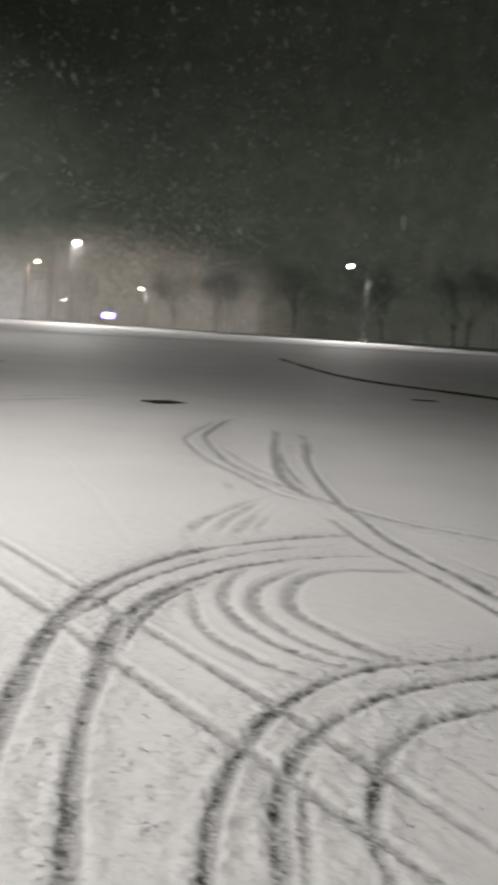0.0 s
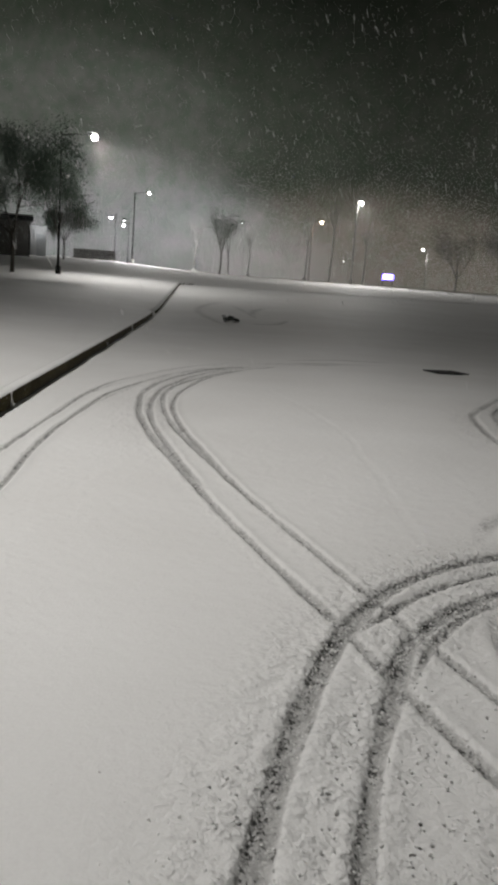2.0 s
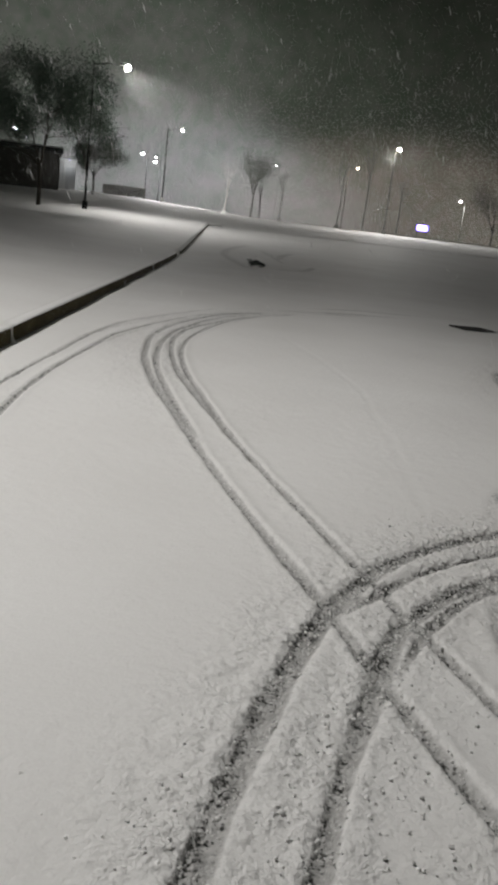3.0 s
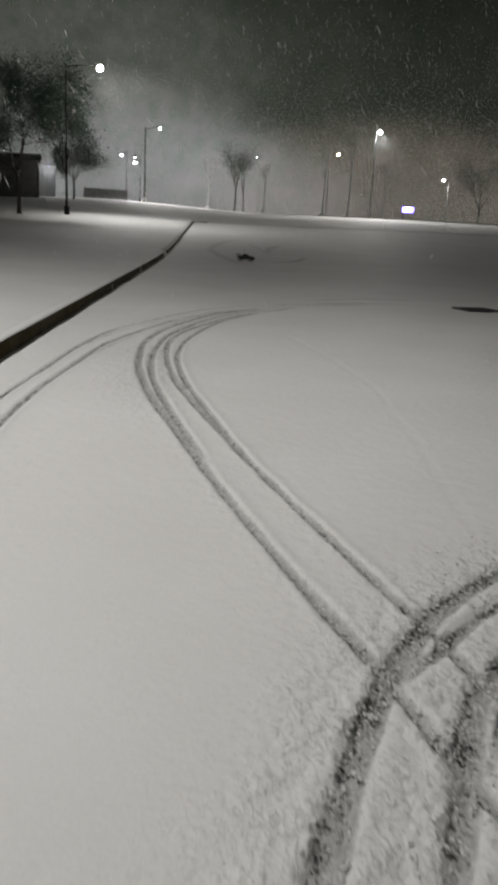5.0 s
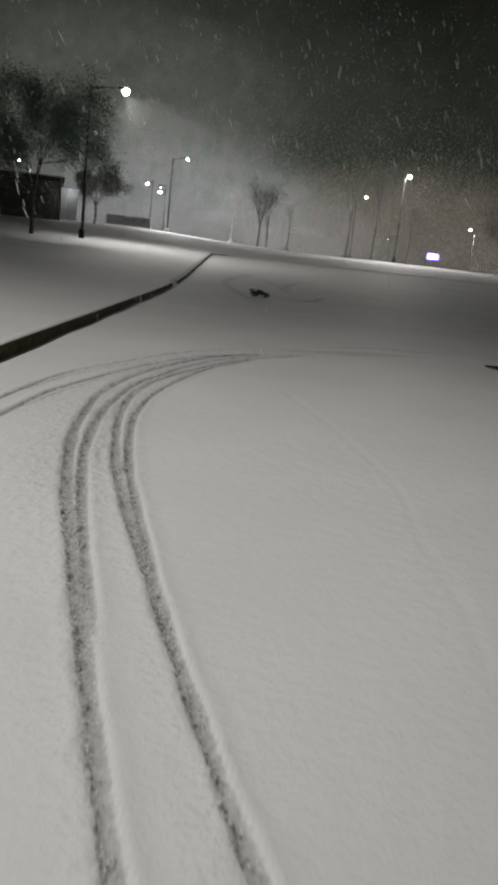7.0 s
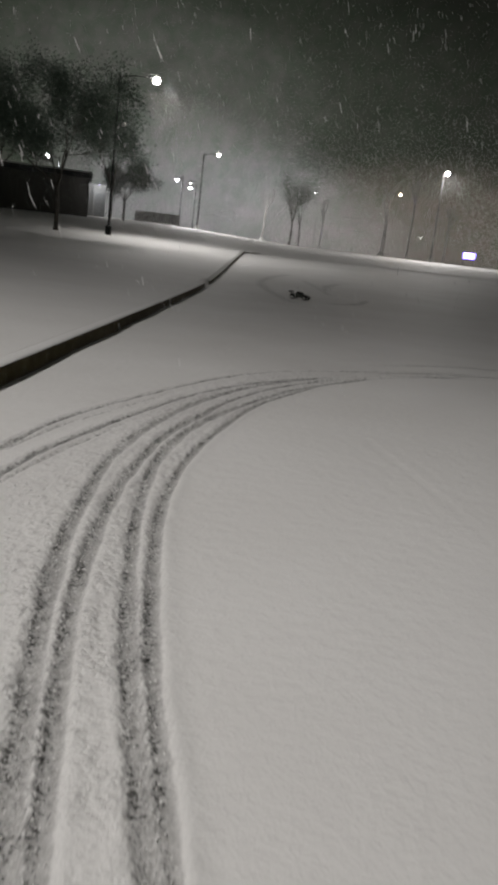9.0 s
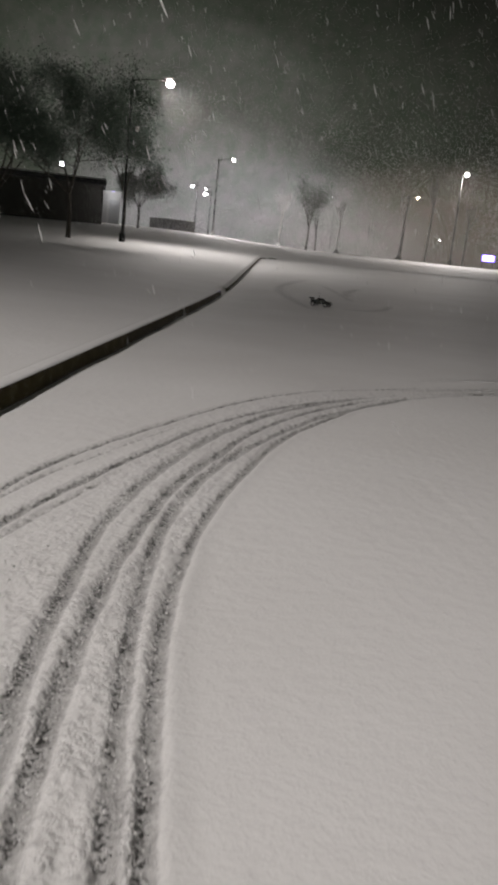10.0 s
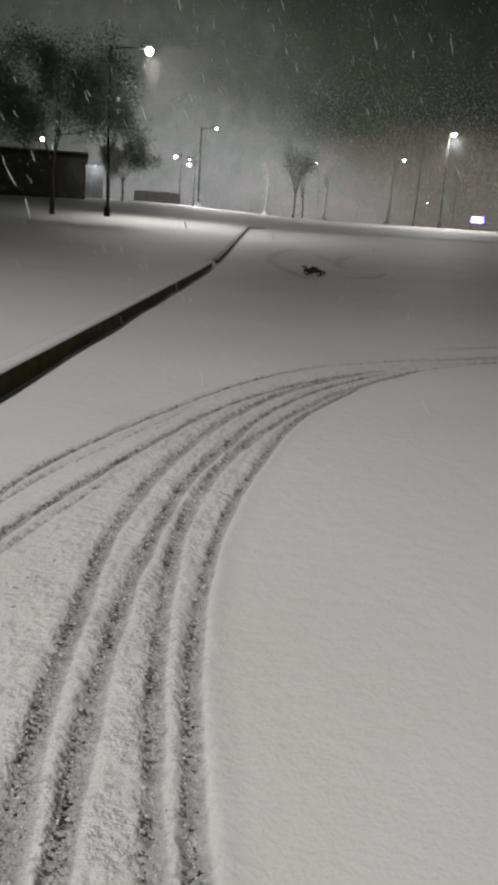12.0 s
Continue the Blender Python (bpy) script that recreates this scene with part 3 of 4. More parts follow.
def kerb_cap(length, width=0.15, height=0.185):
    """The snow that lies on a kerb stone, with a soft uneven lip."""
    bm = bmesh.new()
    n = max(4, int(length / 0.07))
    rows = []
    for i in range(n + 1):
        y = -0.04 + (length + 0.08) * i / n
        j = 0.012 * noise.noise((i * 0.9, 3.3, 0))
        rows.append([bm.verts.new((x, y, z)) for x, z in ((0.002 + 0.4 * j, height - 0.016 + 0.6 * j), (-0.008 + 0.6 * j, height - 0.004), (-0.020, height + 0.001), (-0.036, height + 0.003), (-0.06, height + 0.004), (-0.12, height + 0.006), (-width - 0.02, height - 0.03))])
    for a, b in zip(rows, rows[1:]):
        for k in range(6):
            bm.faces.new((a[k], a[k + 1], b[k + 1], b[k]))
    bmesh.ops.recalc_face_normals(bm, faces=bm.faces)
    return mesh_of(bm, "snow_cap", M_CAP, True)


def joint_snow():
    """Snow packed into the joint between two kerb stones, with a small heap at its foot."""
    bm = bmesh.new()
    rows = []
    for i, z in enumerate((-0.02, 0.02, 0.06, 0.11, 0.16)):
        w = (0.075, 0.05, 0.026, 0.018, 0.03)[i]
        out = (0.06, 0.035, 0.012, 0.006, 0.008)[i]
        rows.append([bm.verts.new((x, y, z)) for x, y in ((-0.03, -w), (out * 0.6, -w * 0.6), (out, 0.004), (out * 0.6, w * 0.7), (-0.03, w))])
    for a, b in zip(rows, rows[1:]):
        for k in range(4):
            bm.faces.new((a[k], a[k + 1], b[k + 1], b[k]))
    bmesh.ops.recalc_face_normals(bm, faces=bm.faces)
    return mesh_of(bm, "joint_snow", M_CAP, True)


def lay_kerb(name, label, places, length, capped=True, sink=0.0):
    kerb = tagged(new(name), label, "kerb", kind="structure")
    stone, cap, heap = kerb_stone(length), kerb_cap(length), joint_snow()
    rng = random.Random(11)
    for (x0, y0), (x1, y1) in places:
        z0, z1 = float(lot_z(x0, y0)), float(lot_z(x1, y1))
        turn = math.degrees(math.atan2(-(x1 - x0), y1 - y0))
        tip = math.degrees(math.atan2(z1 - z0, math.hypot(x1 - x0, y1 - y0)))
        m = pose(x0, y0, z0 - sink + rng.uniform(-0.006, 0.006), 0, 0, turn) @ pose(rng.uniform(-0.006, 0.006), 0, 0, tip, 0, rng.uniform(-0.15, 0.15))
        for nm, me in (("kerb_stone", stone), ("snow_cap", cap))[:2 if capped else 1]:
            ob = new(nm, me)
            ob.parent, ob.matrix_basis = kerb, (m if me == stone else pose(x0, y0, z0 - sink, 0, 0, turn) @ pose(0, 0, 0, tip, 0, 0))
        if capped and sink < 0.1 and rng.random() < 0.34:
            ob = new("joint_snow", heap)
            ob.parent, ob.matrix_basis = kerb, m @ Matrix.Diagonal((1, rng.uniform(0.4, 0.9), rng.uniform(0.55, 1.05), 1))
    return kerb


STONE = 3.05
ways = []
for i in range(16):
    v = 18.6 - (i + 1) * STONE
    ways.append((to_xy(0, v), to_xy(0, v + STONE)))
lay_kerb("kerb_left", "dark wet concrete kerb with fresh snow along its top", ways, STONE)
ways = []
for i in range(9):
    v = 20.55 + i * STONE * 1.03
    ways.append((to_xy(0, v), to_xy(0, v + STONE)))
lay_kerb("kerb_rise", "snowed-over concrete kerb running up the rise", ways, STONE, True, 0.05)
ways = []
arc = [(LOT_R * (1 - math.cos(a)), LOT_V - LOT_R + LOT_R * math.sin(a)) for a in np.linspace(0, math.pi / 2, 3)]
for a, b in zip(arc, arc[1:]):
    ways.append((to_xy(*a), to_xy(*b)))
lay_kerb("kerb_corner", "rounded concrete kerb corner capped with snow", ways, 0.94, True, 0.12)
ways = [(to_xy(LOT_R + i * STONE, LOT_V), to_xy(LOT_R + (i + 1) * STONE, LOT_V)) for i in range(18)]
lay_kerb("kerb_far", "low concrete kerb nearly buried in snow", ways, STONE, True, 0.132)
bend = spline([(22.4, 13.0), (23.6, 18.7), (24.6, 22.5), (25.2, 26.5), (26.3, 30.5), (28.6, 36.5), (32.0, 44.0)], STONE)
ways = [(tuple(q), tuple(p)) for p, q in zip(bend, bend[1:])]
lay_kerb("kerb_right", "thin dark kerb line showing through snow", ways, STONE, False, 0.09)


# ---------------------------------------------------------------- drains in the lot
def storm_drain(x, y, turn, sx, sy):
    d = thing("storm_drain", x, y, gz(x, y), turn, label="black iron drain grate in bare wet asphalt", category="drain")
    bm = bmesh.new()
    n = 40
    rim, mid = [], []
    rng = random.Random(3)
    for k in range(n):
        a = 2 * math.pi * k / n
        j = 1 + 0.10 * math.sin(3 * a + 1) + rng.uniform(-0.05, 0.05)
        rim.append(bm.verts.new((sx * 0.62 * j * math.cos(a), sy * 0.66 * j * math.sin(a), 0.006)))
        mid.append(bm.verts.new((sx * 0.3 * math.cos(a), sy * 0.3 * math.sin(a), 0.008)))
    for k in range(n):
        bm.faces.new((rim[k], rim[(k + 1) % n], mid[(k + 1) % n], mid[k]))
    bm.faces.new(mid)
    part("melted_ring", bm, M_WET, d, "bare wet asphalt melted clear of snow")
    bm = bmesh.new()
    t = 0.05
    for cx, cy, bx, by in ((0, sy / 2 - t / 2, sx, t), (0, -sy / 2 + t / 2, sx, t), (sx / 2 - t / 2, 0, t, sy - 2 * t), (-sx / 2 + t / 2, 0, t, sy - 2 * t)):
        box(bm, cx, cy, 0.006, bx, by, 0.03, 0.004)
    part("grate_frame", bm, M_IRON, d)
    bars = int((sx - 2 * t) / 0.055)
    bm = bmesh.new()
    box(bm, 0, 0, 0.006, 0.022, sy - 2 * t, 0.026, 0.003)
    me = mesh_of(bm, "grate_bar", M_IRON)
    for k in range(bars):
        ob = new("grate_bar", me)
        ob.parent = d
        ob.location = (-sx / 2 + t + (k + 0.5) * (sx - 2 * t) / bars, 0, 0)
    return d


storm_drain(9.48, 16.75, 2, 0.76, 0.66)
storm_drain(19.3, 18.05, -30, 0.7, 0.5)


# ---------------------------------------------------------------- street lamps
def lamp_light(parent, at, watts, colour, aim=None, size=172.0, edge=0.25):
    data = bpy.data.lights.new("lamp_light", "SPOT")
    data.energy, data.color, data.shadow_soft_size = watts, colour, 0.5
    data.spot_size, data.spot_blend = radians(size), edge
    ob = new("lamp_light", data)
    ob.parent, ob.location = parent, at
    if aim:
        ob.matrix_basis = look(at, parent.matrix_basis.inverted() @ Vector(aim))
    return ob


def street_lamp(x, y, top, turn, arm, watts, colour, lens_mat, pole_mat, label, size=1.0, aim=None, spread=172.0, edge=0.25, foot=0.26):
    """A tall pole with one arm; x, y, top: the place of the lamp glass. turn: where the arm points, in degrees from +x."""
    a = radians(turn)
    px, py = x - arm * math.cos(a), y - arm * math.sin(a)
    z = gz(px, py)
    h = top - z
    lamp = thing("street_lamp", px, py, z, turn, label=label, category="street lamp", group="car park street lamps")
    bm = lathe(bmesh.new(), [(foot, -0.05), (foot, 0.42), (foot * 0.92, 0.47), (foot * 0.62, 0.47)], sides=18)
    part("footing", bm, M_CONC if foot > 0.2 else pole_mat, lamp, "round concrete footing" if foot > 0.2 else "")
    bm = tube(bmesh.new(), [(0, 0, 0.45), (0, 0, h * 0.5), (0, 0, h + 0.12)], [foot * 0.42, foot * 0.35, foot * 0.25], 12)
    part("pole", bm, pole_mat, lamp, smooth=True)
    bm = bmesh.new()
    box(bm, 0, 0, 0.49, foot * 1.3, foot * 1.3, 0.03, 0.006)
    part("base_plate", bm, pole_mat, lamp)
    bm = tube(bmesh.new(), [(0, 0, h - 0.08), (arm * 0.4, 0, h + 0.10), (arm - 0.2, 0, h + 0.16)], [0.038, 0.032, 0.026], 8)
    part("arm", bm, pole_mat, lamp, smooth=True)
    r = 0.22 * size
    bm = bmesh.new()
    box(bm, arm - 0.12, 0, h + 0.07 + r * 0.8, 0.7 * size, 0.22 * size, 0.12, 0.05)
    head = part("lamp_head", bm, pole_mat, lamp)
    bm = bmesh.new()
    box(bm, arm - 0.12, 0, h + 0.15 + r * 0.8, 0.62 * size, 0.18 * size, 0.05, 0.02)
    part("snow_cap", bm, M_CAP, head, "thin cap of snow")
    bm = bmesh.new()
    lathe(bm, [(r * 0.25, -r * 1.0), (r * 0.62, -r * 0.85), (r * 0.90, -r * 0.48), (r, 0), (r * 0.9, r * 0.4), (r * 0.6, r * 0.72)], Matrix.Translation((arm, 0, h + 0.07)), 18)
    part("lamp_glass", bm, lens_mat, head, smooth=True)
    if foot < 0.2:
        bm = tube(bmesh.new(), [(0, 0, h - 2.5), (0.34, 0, h - 2.42)], [0.025, 0.02], 8)
        bracket = part("camera_bracket", bm, pole_mat, lamp)
        bm = lathe(bmesh.new(), [(0.05, -0.14), (0.10, -0.08), (0.11, 0.0), (0.10, 0.05), (0.04, 0.08)], Matrix.Translation((0.42, 0, h - 2.42)), 14)
        part("camera_dome", bm, M_STUCCO, bracket, "small pale camera dome dusted with snow", smooth=True)
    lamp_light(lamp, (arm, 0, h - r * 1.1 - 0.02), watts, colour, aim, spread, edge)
    return lamp


SILVER = "tall grey steel street lamp, lit, standing in snow"
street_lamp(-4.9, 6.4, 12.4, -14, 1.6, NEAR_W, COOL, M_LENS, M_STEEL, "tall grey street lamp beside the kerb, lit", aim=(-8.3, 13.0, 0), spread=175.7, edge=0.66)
street_lamp(5.55, 55.35, 9.68, 8, 2.0, TALL_W * 0.98, COOL, M_BRIGHT, M_DARKPOLE, "tall dark street lamp on the snowy lawn, lit", 0.85, aim=(14.5, 50.0, 0.8), spread=166.0, edge=0.8, foot=0.17)
street_lamp(40.42, 94.88, 11.87, -40, 0.45, TALL_W * 4.2, COOL, M_BRIGHT, M_HAZED, SILVER, 0.9, aim=(32.0, 66.0, 1.6), spread=138.0, edge=0.9)
street_lamp(17.18, 105.8, 11.5, -30, 1.8, TALL_W * 2.2, COOL, M_LENS, M_DARKPOLE, "tall dark street lamp in driving snow, lit", 0.75, aim=(18.0, 96.0, 2.8), spread=176.0, edge=0.5)
street_lamp(52.77, 140.5, 12.95, 20, 1.9, TALL_W * 1.8, WARM, M_LENS_W, M_HAZED, "tall street lamp with warm light before bare trees", 1.0, aim=(47.0, 108.0, 2.6), spread=160.0, edge=0.9)
street_lamp(85.1, 164.8, 11.5, 200, 1.5, TALL_W * 0.7, COOL, M_LENS, M_HAZED, SILVER)
street_lamp(-2.23, 123.65, 10.24, 190, 1.5, TALL_W * 0.7, PALE, M_LENS_P, M_STEEL, "street lamp behind the low building, lit", 1.2)
street_lamp(65.9, 75.3, 10.88, 138, 2.2, TALL_W * 1.8, COOL, M_LENS, M_STEEL, "tall street lamp lighting a snowy verge", aim=(58.0, 60.0, 1.6), spread=160.0, edge=0.9)


def path_lamp(x, y, top, heads, watts, label, size=1.0, pole_mat=M_DARKPOLE):
    """A lower post lamp with a lantern on a short bracket, or two."""
    z = gz(x, y)
    h = top - z
    lamp = thing("path_lamp", x, y, z, 0, label=label, category="street lamp", group="path lamps by the building")
    part("pole", tube(bmesh.new(), [(0, 0, -0.05), (0, 0, 0.5), (0, 0, 0.52), (0, 0, h + 0.5)], [0.12 * size, 0.12 * size, 0.075 * size, 0.055 * size], 12), pole_mat, lamp, smooth=True)
    for k in range(heads):
        dz = k * 0.55
        part("bracket", tube(bmesh.new(), [(0, 0, h + dz + 0.2), (-0.6, 0, h + dz + 0.22)], [0.03, 0.03], 8), M_DARKPOLE, lamp)
        lantern = part("lantern", lathe(bmesh.new(), [(0.10, 0.10), (0.26, 0.16), (0.24, 0.22), (0.06, 0.30)], Matrix.Translation((-0.65, 0, h + dz)), 16), M_DARKPOLE, lamp, smooth=True)
        part("lamp_glass", lathe(bmesh.new(), [(0.07, -0.18), (0.19, -0.08), (0.21, 0.0), (0.15, 0.08)], Matrix.Translation((-0.65, 0, h + dz)) @ Matrix.Scale(0.45 * size if k else size, 4), 16), M_LENS_P, lantern, smooth=True)
    lamp_light(lamp, (-0.65, 0, h - 0.32), watts, PALE, None, 168.0, 0.3)
    return lamp


path_lamp(14.14, 112.45, 8.75, 1, LOW_W, "dark post lamp with a pale lantern, lit")
FAINT = "faint post lamp far behind the bare trees, lit"
path_lamp(39.8, 153.4, 10.8, 1, 60, FAINT, 0.42, M_HAZED)
path_lamp(42.6, 152.6, 12.5, 1, 60, FAINT, 0.42, M_HAZED)
path_lamp(60.6, 146.4, 7.1, 1, 60, FAINT, 0.42, M_HAZED)
path_lamp(15.15, 107.29, 7.66, 2, LOW_W, "dark post lamp with two lanterns, lit")


# ---------------------------------------------------------------- trees
def branch(bm, rng, start, way, length, r, depth, tips, spread, lift):
    pts, rad = [start], [r]
    d = way.normalized()
    n = 4
    for i in range(n):
        d = (d + Vector((rng.gauss(0, 0.13), rng.gauss(0, 0.13), rng.gauss(lift, 0.07)))).normalized()
        pts.append(pts[-1] + d * length / n)
        rad.append(r * (1 - 0.62 * (i + 1) / n))
    tube(bm, pts, rad, 7 if depth > 1 else (5 if depth else 4), False)
    if depth == 0:
        tips += pts[1:]
        return
    kids = rng.randint(3, 4) if depth > 1 else rng.randint(3, 5)
    for k in range(kids):
        i = rng.randint(2, n) if k else n
        side = Vector((rng.gauss(0, 1), rng.gauss(0, 1), rng.gauss(0.25, 0.5))).normalized()
        branch(bm, rng, pts[i], d + side * spread, length * rng.uniform(0.55, 0.8), rad[i] * 0.75, depth - 1, tips, spread, lift)


def tree(x, y, height, fork, seed, leaves, leaf, label, trunk_r=0.14, spread=0.85, lean=(0, 0), droop=0.4, levels=3, sprawl=1.0, bark=None, fluff=0.26):
    rng = random.Random(seed)
    z = gz(x, y)
    t = thing("tree", x, y, z, 0, label=label, category="tree")
    bm, tips = bmesh.new(), []
    top = Vector((lean[0], lean[1], fork))
    tube(bm, [(0, 0, -0.15), (0, 0, 0.12), top * 0.5 + Vector((0.04, 0, 0)), top], [trunk_r * 1.7, trunk_r * 1.1, trunk_r * 0.95, trunk_r * 0.85], 10, False)
    limbs = rng.randint(4, 5)
    reach = (height - fork) * 0.42
    for k in range(limbs):
        a = 2 * math.pi * (k + rng.random() * 0.6) / limbs
        up = rng.uniform(0.8, 1.7) if k else 3.0
        branch(bm, rng, top - Vector((0, 0, 0.25 * k * fork / limbs * 0.6)), Vector((math.cos(a) * sprawl, math.sin(a) * sprawl, up)), reach * rng.uniform(0.85, 1.15), trunk_r * 0.55, levels - 1, tips, spread, 0.06)
    part("trunk", bm, bark or M_BARK, t, smooth=True)
    if not leaves:
        return t
    n = leaves
    gen = np.random.default_rng(seed)
    tip = np.array([tuple(p) for p in tips])
    c = tip[gen.integers(0, len(tip), n)] + gen.normal(0, fluff, (n, 3)) * (1, 1, 0.8) - np.abs(gen.normal(0, droop, (n, 1))) * (0, 0, 0.5)
    a = gen.normal(0, 1, (n, 3))
    a /= np.linalg.norm(a, axis=1, keepdims=True)
    b = np.cross(a, gen.normal(0, 1, (n, 3)))
    b /= np.linalg.norm(b, axis=1, keepdims=True)
    s = leaf * gen.uniform(0.55, 1.3, (n, 1))
    fold = np.cross(a, b) * s * 0.18
    co = np.stack([c - a * s, c + b * s * 0.42 + fold, c + a * s, c - b * s * 0.42 + fold], 1).reshape(-1, 3)
    me = bpy.data.meshes.new("crown")
    me.from_pydata(co.tolist(), [], np.arange(4 * n).reshape(-1, 4).tolist())
    me.materials.append(M_LEAF)
    ob = new("crown", me)
    ob.parent = t
    return t


tree(0.8, 51.9, 9.3, 2.3, 21, 36000, 0.055, "dark leafy tree with spreading limbs on the snowy lawn", 0.115, 0.9, (-0.05, 0), 0.9, 5, 1.2, None, 0.30)
tree(-3.2, 54.6, 8.4, 2.1, 5, 36000, 0.055, "broad dark tree with low limbs before the building", 0.12, 0.95, (0.25, 0), 0.9, 5, 1.3, None, 0.30)
tree(3.68, 57.9, 8.0, 2.0, 33, 20000, 0.052, "slim dark tree behind the unlit lamp pole", 0.075, 0.65, (0.05, 0), 0.9, 5, 0.42, None, 0.26)
tree(6.0, 86.6, 6.0, 1.8, 8, 22000, 0.07, "small drooping evergreen tree beside the building", 0.12, 0.8, (0, 0), 0.9, 3, 1.0)
tree(-8.6, 60.0, 8.2, 2.4, 14, 22000, 0.054, "broad dark tree with low limbs before the building", 0.13, 0.9, (0, 0), 1.3, 4, 1.3, None, 0.5)
FAR = "tall dark tree fading into falling snow"
tree(25.8, 102.6, 7.6, 2.5, 41, 4000, 0.06, FAR, 0.12, 0.55, (0.1, 0), 0.3, 4, 0.5, M_BARK, 0.5)
tree(28.9, 110.3, 7.8, 2.6, 42, 3000, 0.06, FAR, 0.09, 0.55, (-0.1, 0), 0.3, 4, 0.5, M_BARK, 0.5)
SLIM = "slender tree trunk coloured pale for snow and lit haze, fading into falling snow"
tree(43.1, 110.0, 11.5, 7.0, 43, 200, 0.05, SLIM, 0.10, 0.5, (0.2, 0), 0.3, 4, 0.35, M_BARK_HAZE, 0.4)
tree(45.6, 104.3, 7.6, 4.6, 44, 200, 0.05, SLIM, 0.10, 0.5, (0.1, 0), 0.3, 3, 0.35, M_BARK_HAZE, 0.4)
DARKT = "dark tree at the edge of the snow"
spots = [(56.7, 99.8, 9), (61.7, 93.9, 10), (64.6, 101.9, 8.5), (71.8, 93, 10), (76.9, 85.1, 10.5), (82.8, 87.1, 11), (87, 75.2, 11), (82.1, 67.1, 10), (89.2, 63.2, 11), (90.9, 81.2, 12), (68.6, 106.9, 11)]
for i, (x, y, h) in enumerate(spots):
    tree(x, y, h * 1.1, 1.7 + 0.5 * (i % 4), 60 + i, 4500, 0.075, DARKT, 0.11, 0.65, (0, 0), 1.0, 3, 0.7, M_BARK_HAZE if i % 3 == 1 else M_BARK, 0.8)


# ---------------------------------------------------------------- building, hedge and screen on the far side
def low_building():
    """A one-storey block with a deep eave and a white entrance bay at its end."""
    x1, y0, dep, wide = 2.75, 86.0, 11.0, 34.0
    z = 2.62
    h = 3.80
    b = thing("low_building", x1 - wide / 2, y0 + dep / 2, z, 0, label="low dark brick building with flat roof and white entrance bay", category="building")
    bm = bmesh.new()
    box(bm, 0, 0, h / 2 - 0.2, wide, dep, h - 0.4)
    part("wall", bm, M_BRICK, b)
    bm = bmesh.new()
    box(bm, -0.2, -0.4, h - 0.22, wide + 0.9, dep + 1.6, 0.42, 0.03)
    roof = part("roof", bm, M_ROOF, b, "dark flat roof with a deep fascia")
    bm = bmesh.new()
    box(bm, -0.2, -0.4, h + 0.04, wide + 0.8, dep + 1.5, 0.10, 0.03)
    part("snow_cap", bm, M_CAP, roof, "even layer of snow")
    bm = bmesh.new()
    ex = wide / 2 + 0.78
    box(bm, ex, -dep / 2 + 1.0, 1.5, 1.5, 2.4, 2.5, 0.02)
    bay = part("entrance_bay", bm, M_STUCCO, b, "white stucco entrance bay")
    bm = bmesh.new()
    box(bm, ex, -dep / 2 + 0.95, 2.86, 1.62, 2.6, 0.24, 0.03)
    part("parapet", bm, M_STUCCO, bay)
    bm = bmesh.new()
    box(bm, ex + 0.25, -dep / 2 - 0.225, 1.22, 0.85, 0.05, 2.0, 0.01)
    part("door", bm, M_DOOR, bay)
    bm = bmesh.new()
    box(bm, ex - 0.35, -dep / 2 - 0.26, 1.4, 0.14, 0.12, 2.3, 0.02)
    part("column", bm, M_STUCCO, bay)
    bm = lathe(bmesh.new(), [(0.02, -0.04), (0.035, -0.015), (0.035, 0.02), (0.015, 0.04)], Matrix.Translation((ex + 0.1, -dep / 2 - 0.35, 2.95)), 12)
    part("wall_lamp", bm, M_SIGN, bay, "small lit wall lamp")
    # added fill light, hung clear of the lamp to brighten the bay evenly
    data = bpy.data.lights.new("bay_fill_light", "POINT")
    data.energy, data.color, data.shadow_soft_size = 24, PALE, 0.1
    lo = new("bay_fill_light", data)
    lo.parent, lo.location = b, (ex + 0.1, -dep / 2 - 1.25, 2.6)


low_building()


def hedge(x, y, long, deep, high, turn):
    h = thing("hedge", x, y, gz(x, y), turn, label="clipped dark hedge with snow lying on top", category="hedge")
    gen = np.random.default_rng(4)
    bm = bmesh.new()
    box(bm, 0, 0, high / 2, long - 0.2, deep - 0.2, high - 0.12, 0.2)
    core = part("branches", bm, M_BARK, h)
    n = 50000
    f = gen.integers(0, 3, n)
    p = gen.uniform(-0.5, 0.5, (n, 3))
    p[f == 0, 1] = -0.5
    p[f == 1, 2] = 0.5
    p[f == 2, 0] = np.sign(p[f == 2, 0]) * 0.5
    c = p * (long, deep, high) * (1 - 0.10 * np.abs(p[:, [0]]) ** 3 * 8 * (f[:, None] == 1)) + (0, 0, high / 2) + gen.normal(0, 0.05, (n, 3))
    a = gen.normal(0, 1, (n, 3)) * 0.026
    b = gen.normal(0, 1, (n, 3)) * 0.022
    co = np.stack([c - a, c + b, c + a], 1).reshape(-1, 3)
    me = bpy.data.meshes.new("leaves")
    me.from_pydata(co.tolist(), [], np.arange(3 * n).reshape(-1, 3).tolist())
    me.materials.append(M_HEDGE)
    ob = new("leaves", me)
    ob.parent = h
    bm = bmesh.new()
    box(bm, 0, 0.05, high + 0.02, long - 0.25, deep - 0.2, 0.10, 0.04)
    part("snow_cap", bm, M_CAP, h, "snow along the top")


hedge(10.5, 101.7, 4.6, 1.3, 1.0, -5)


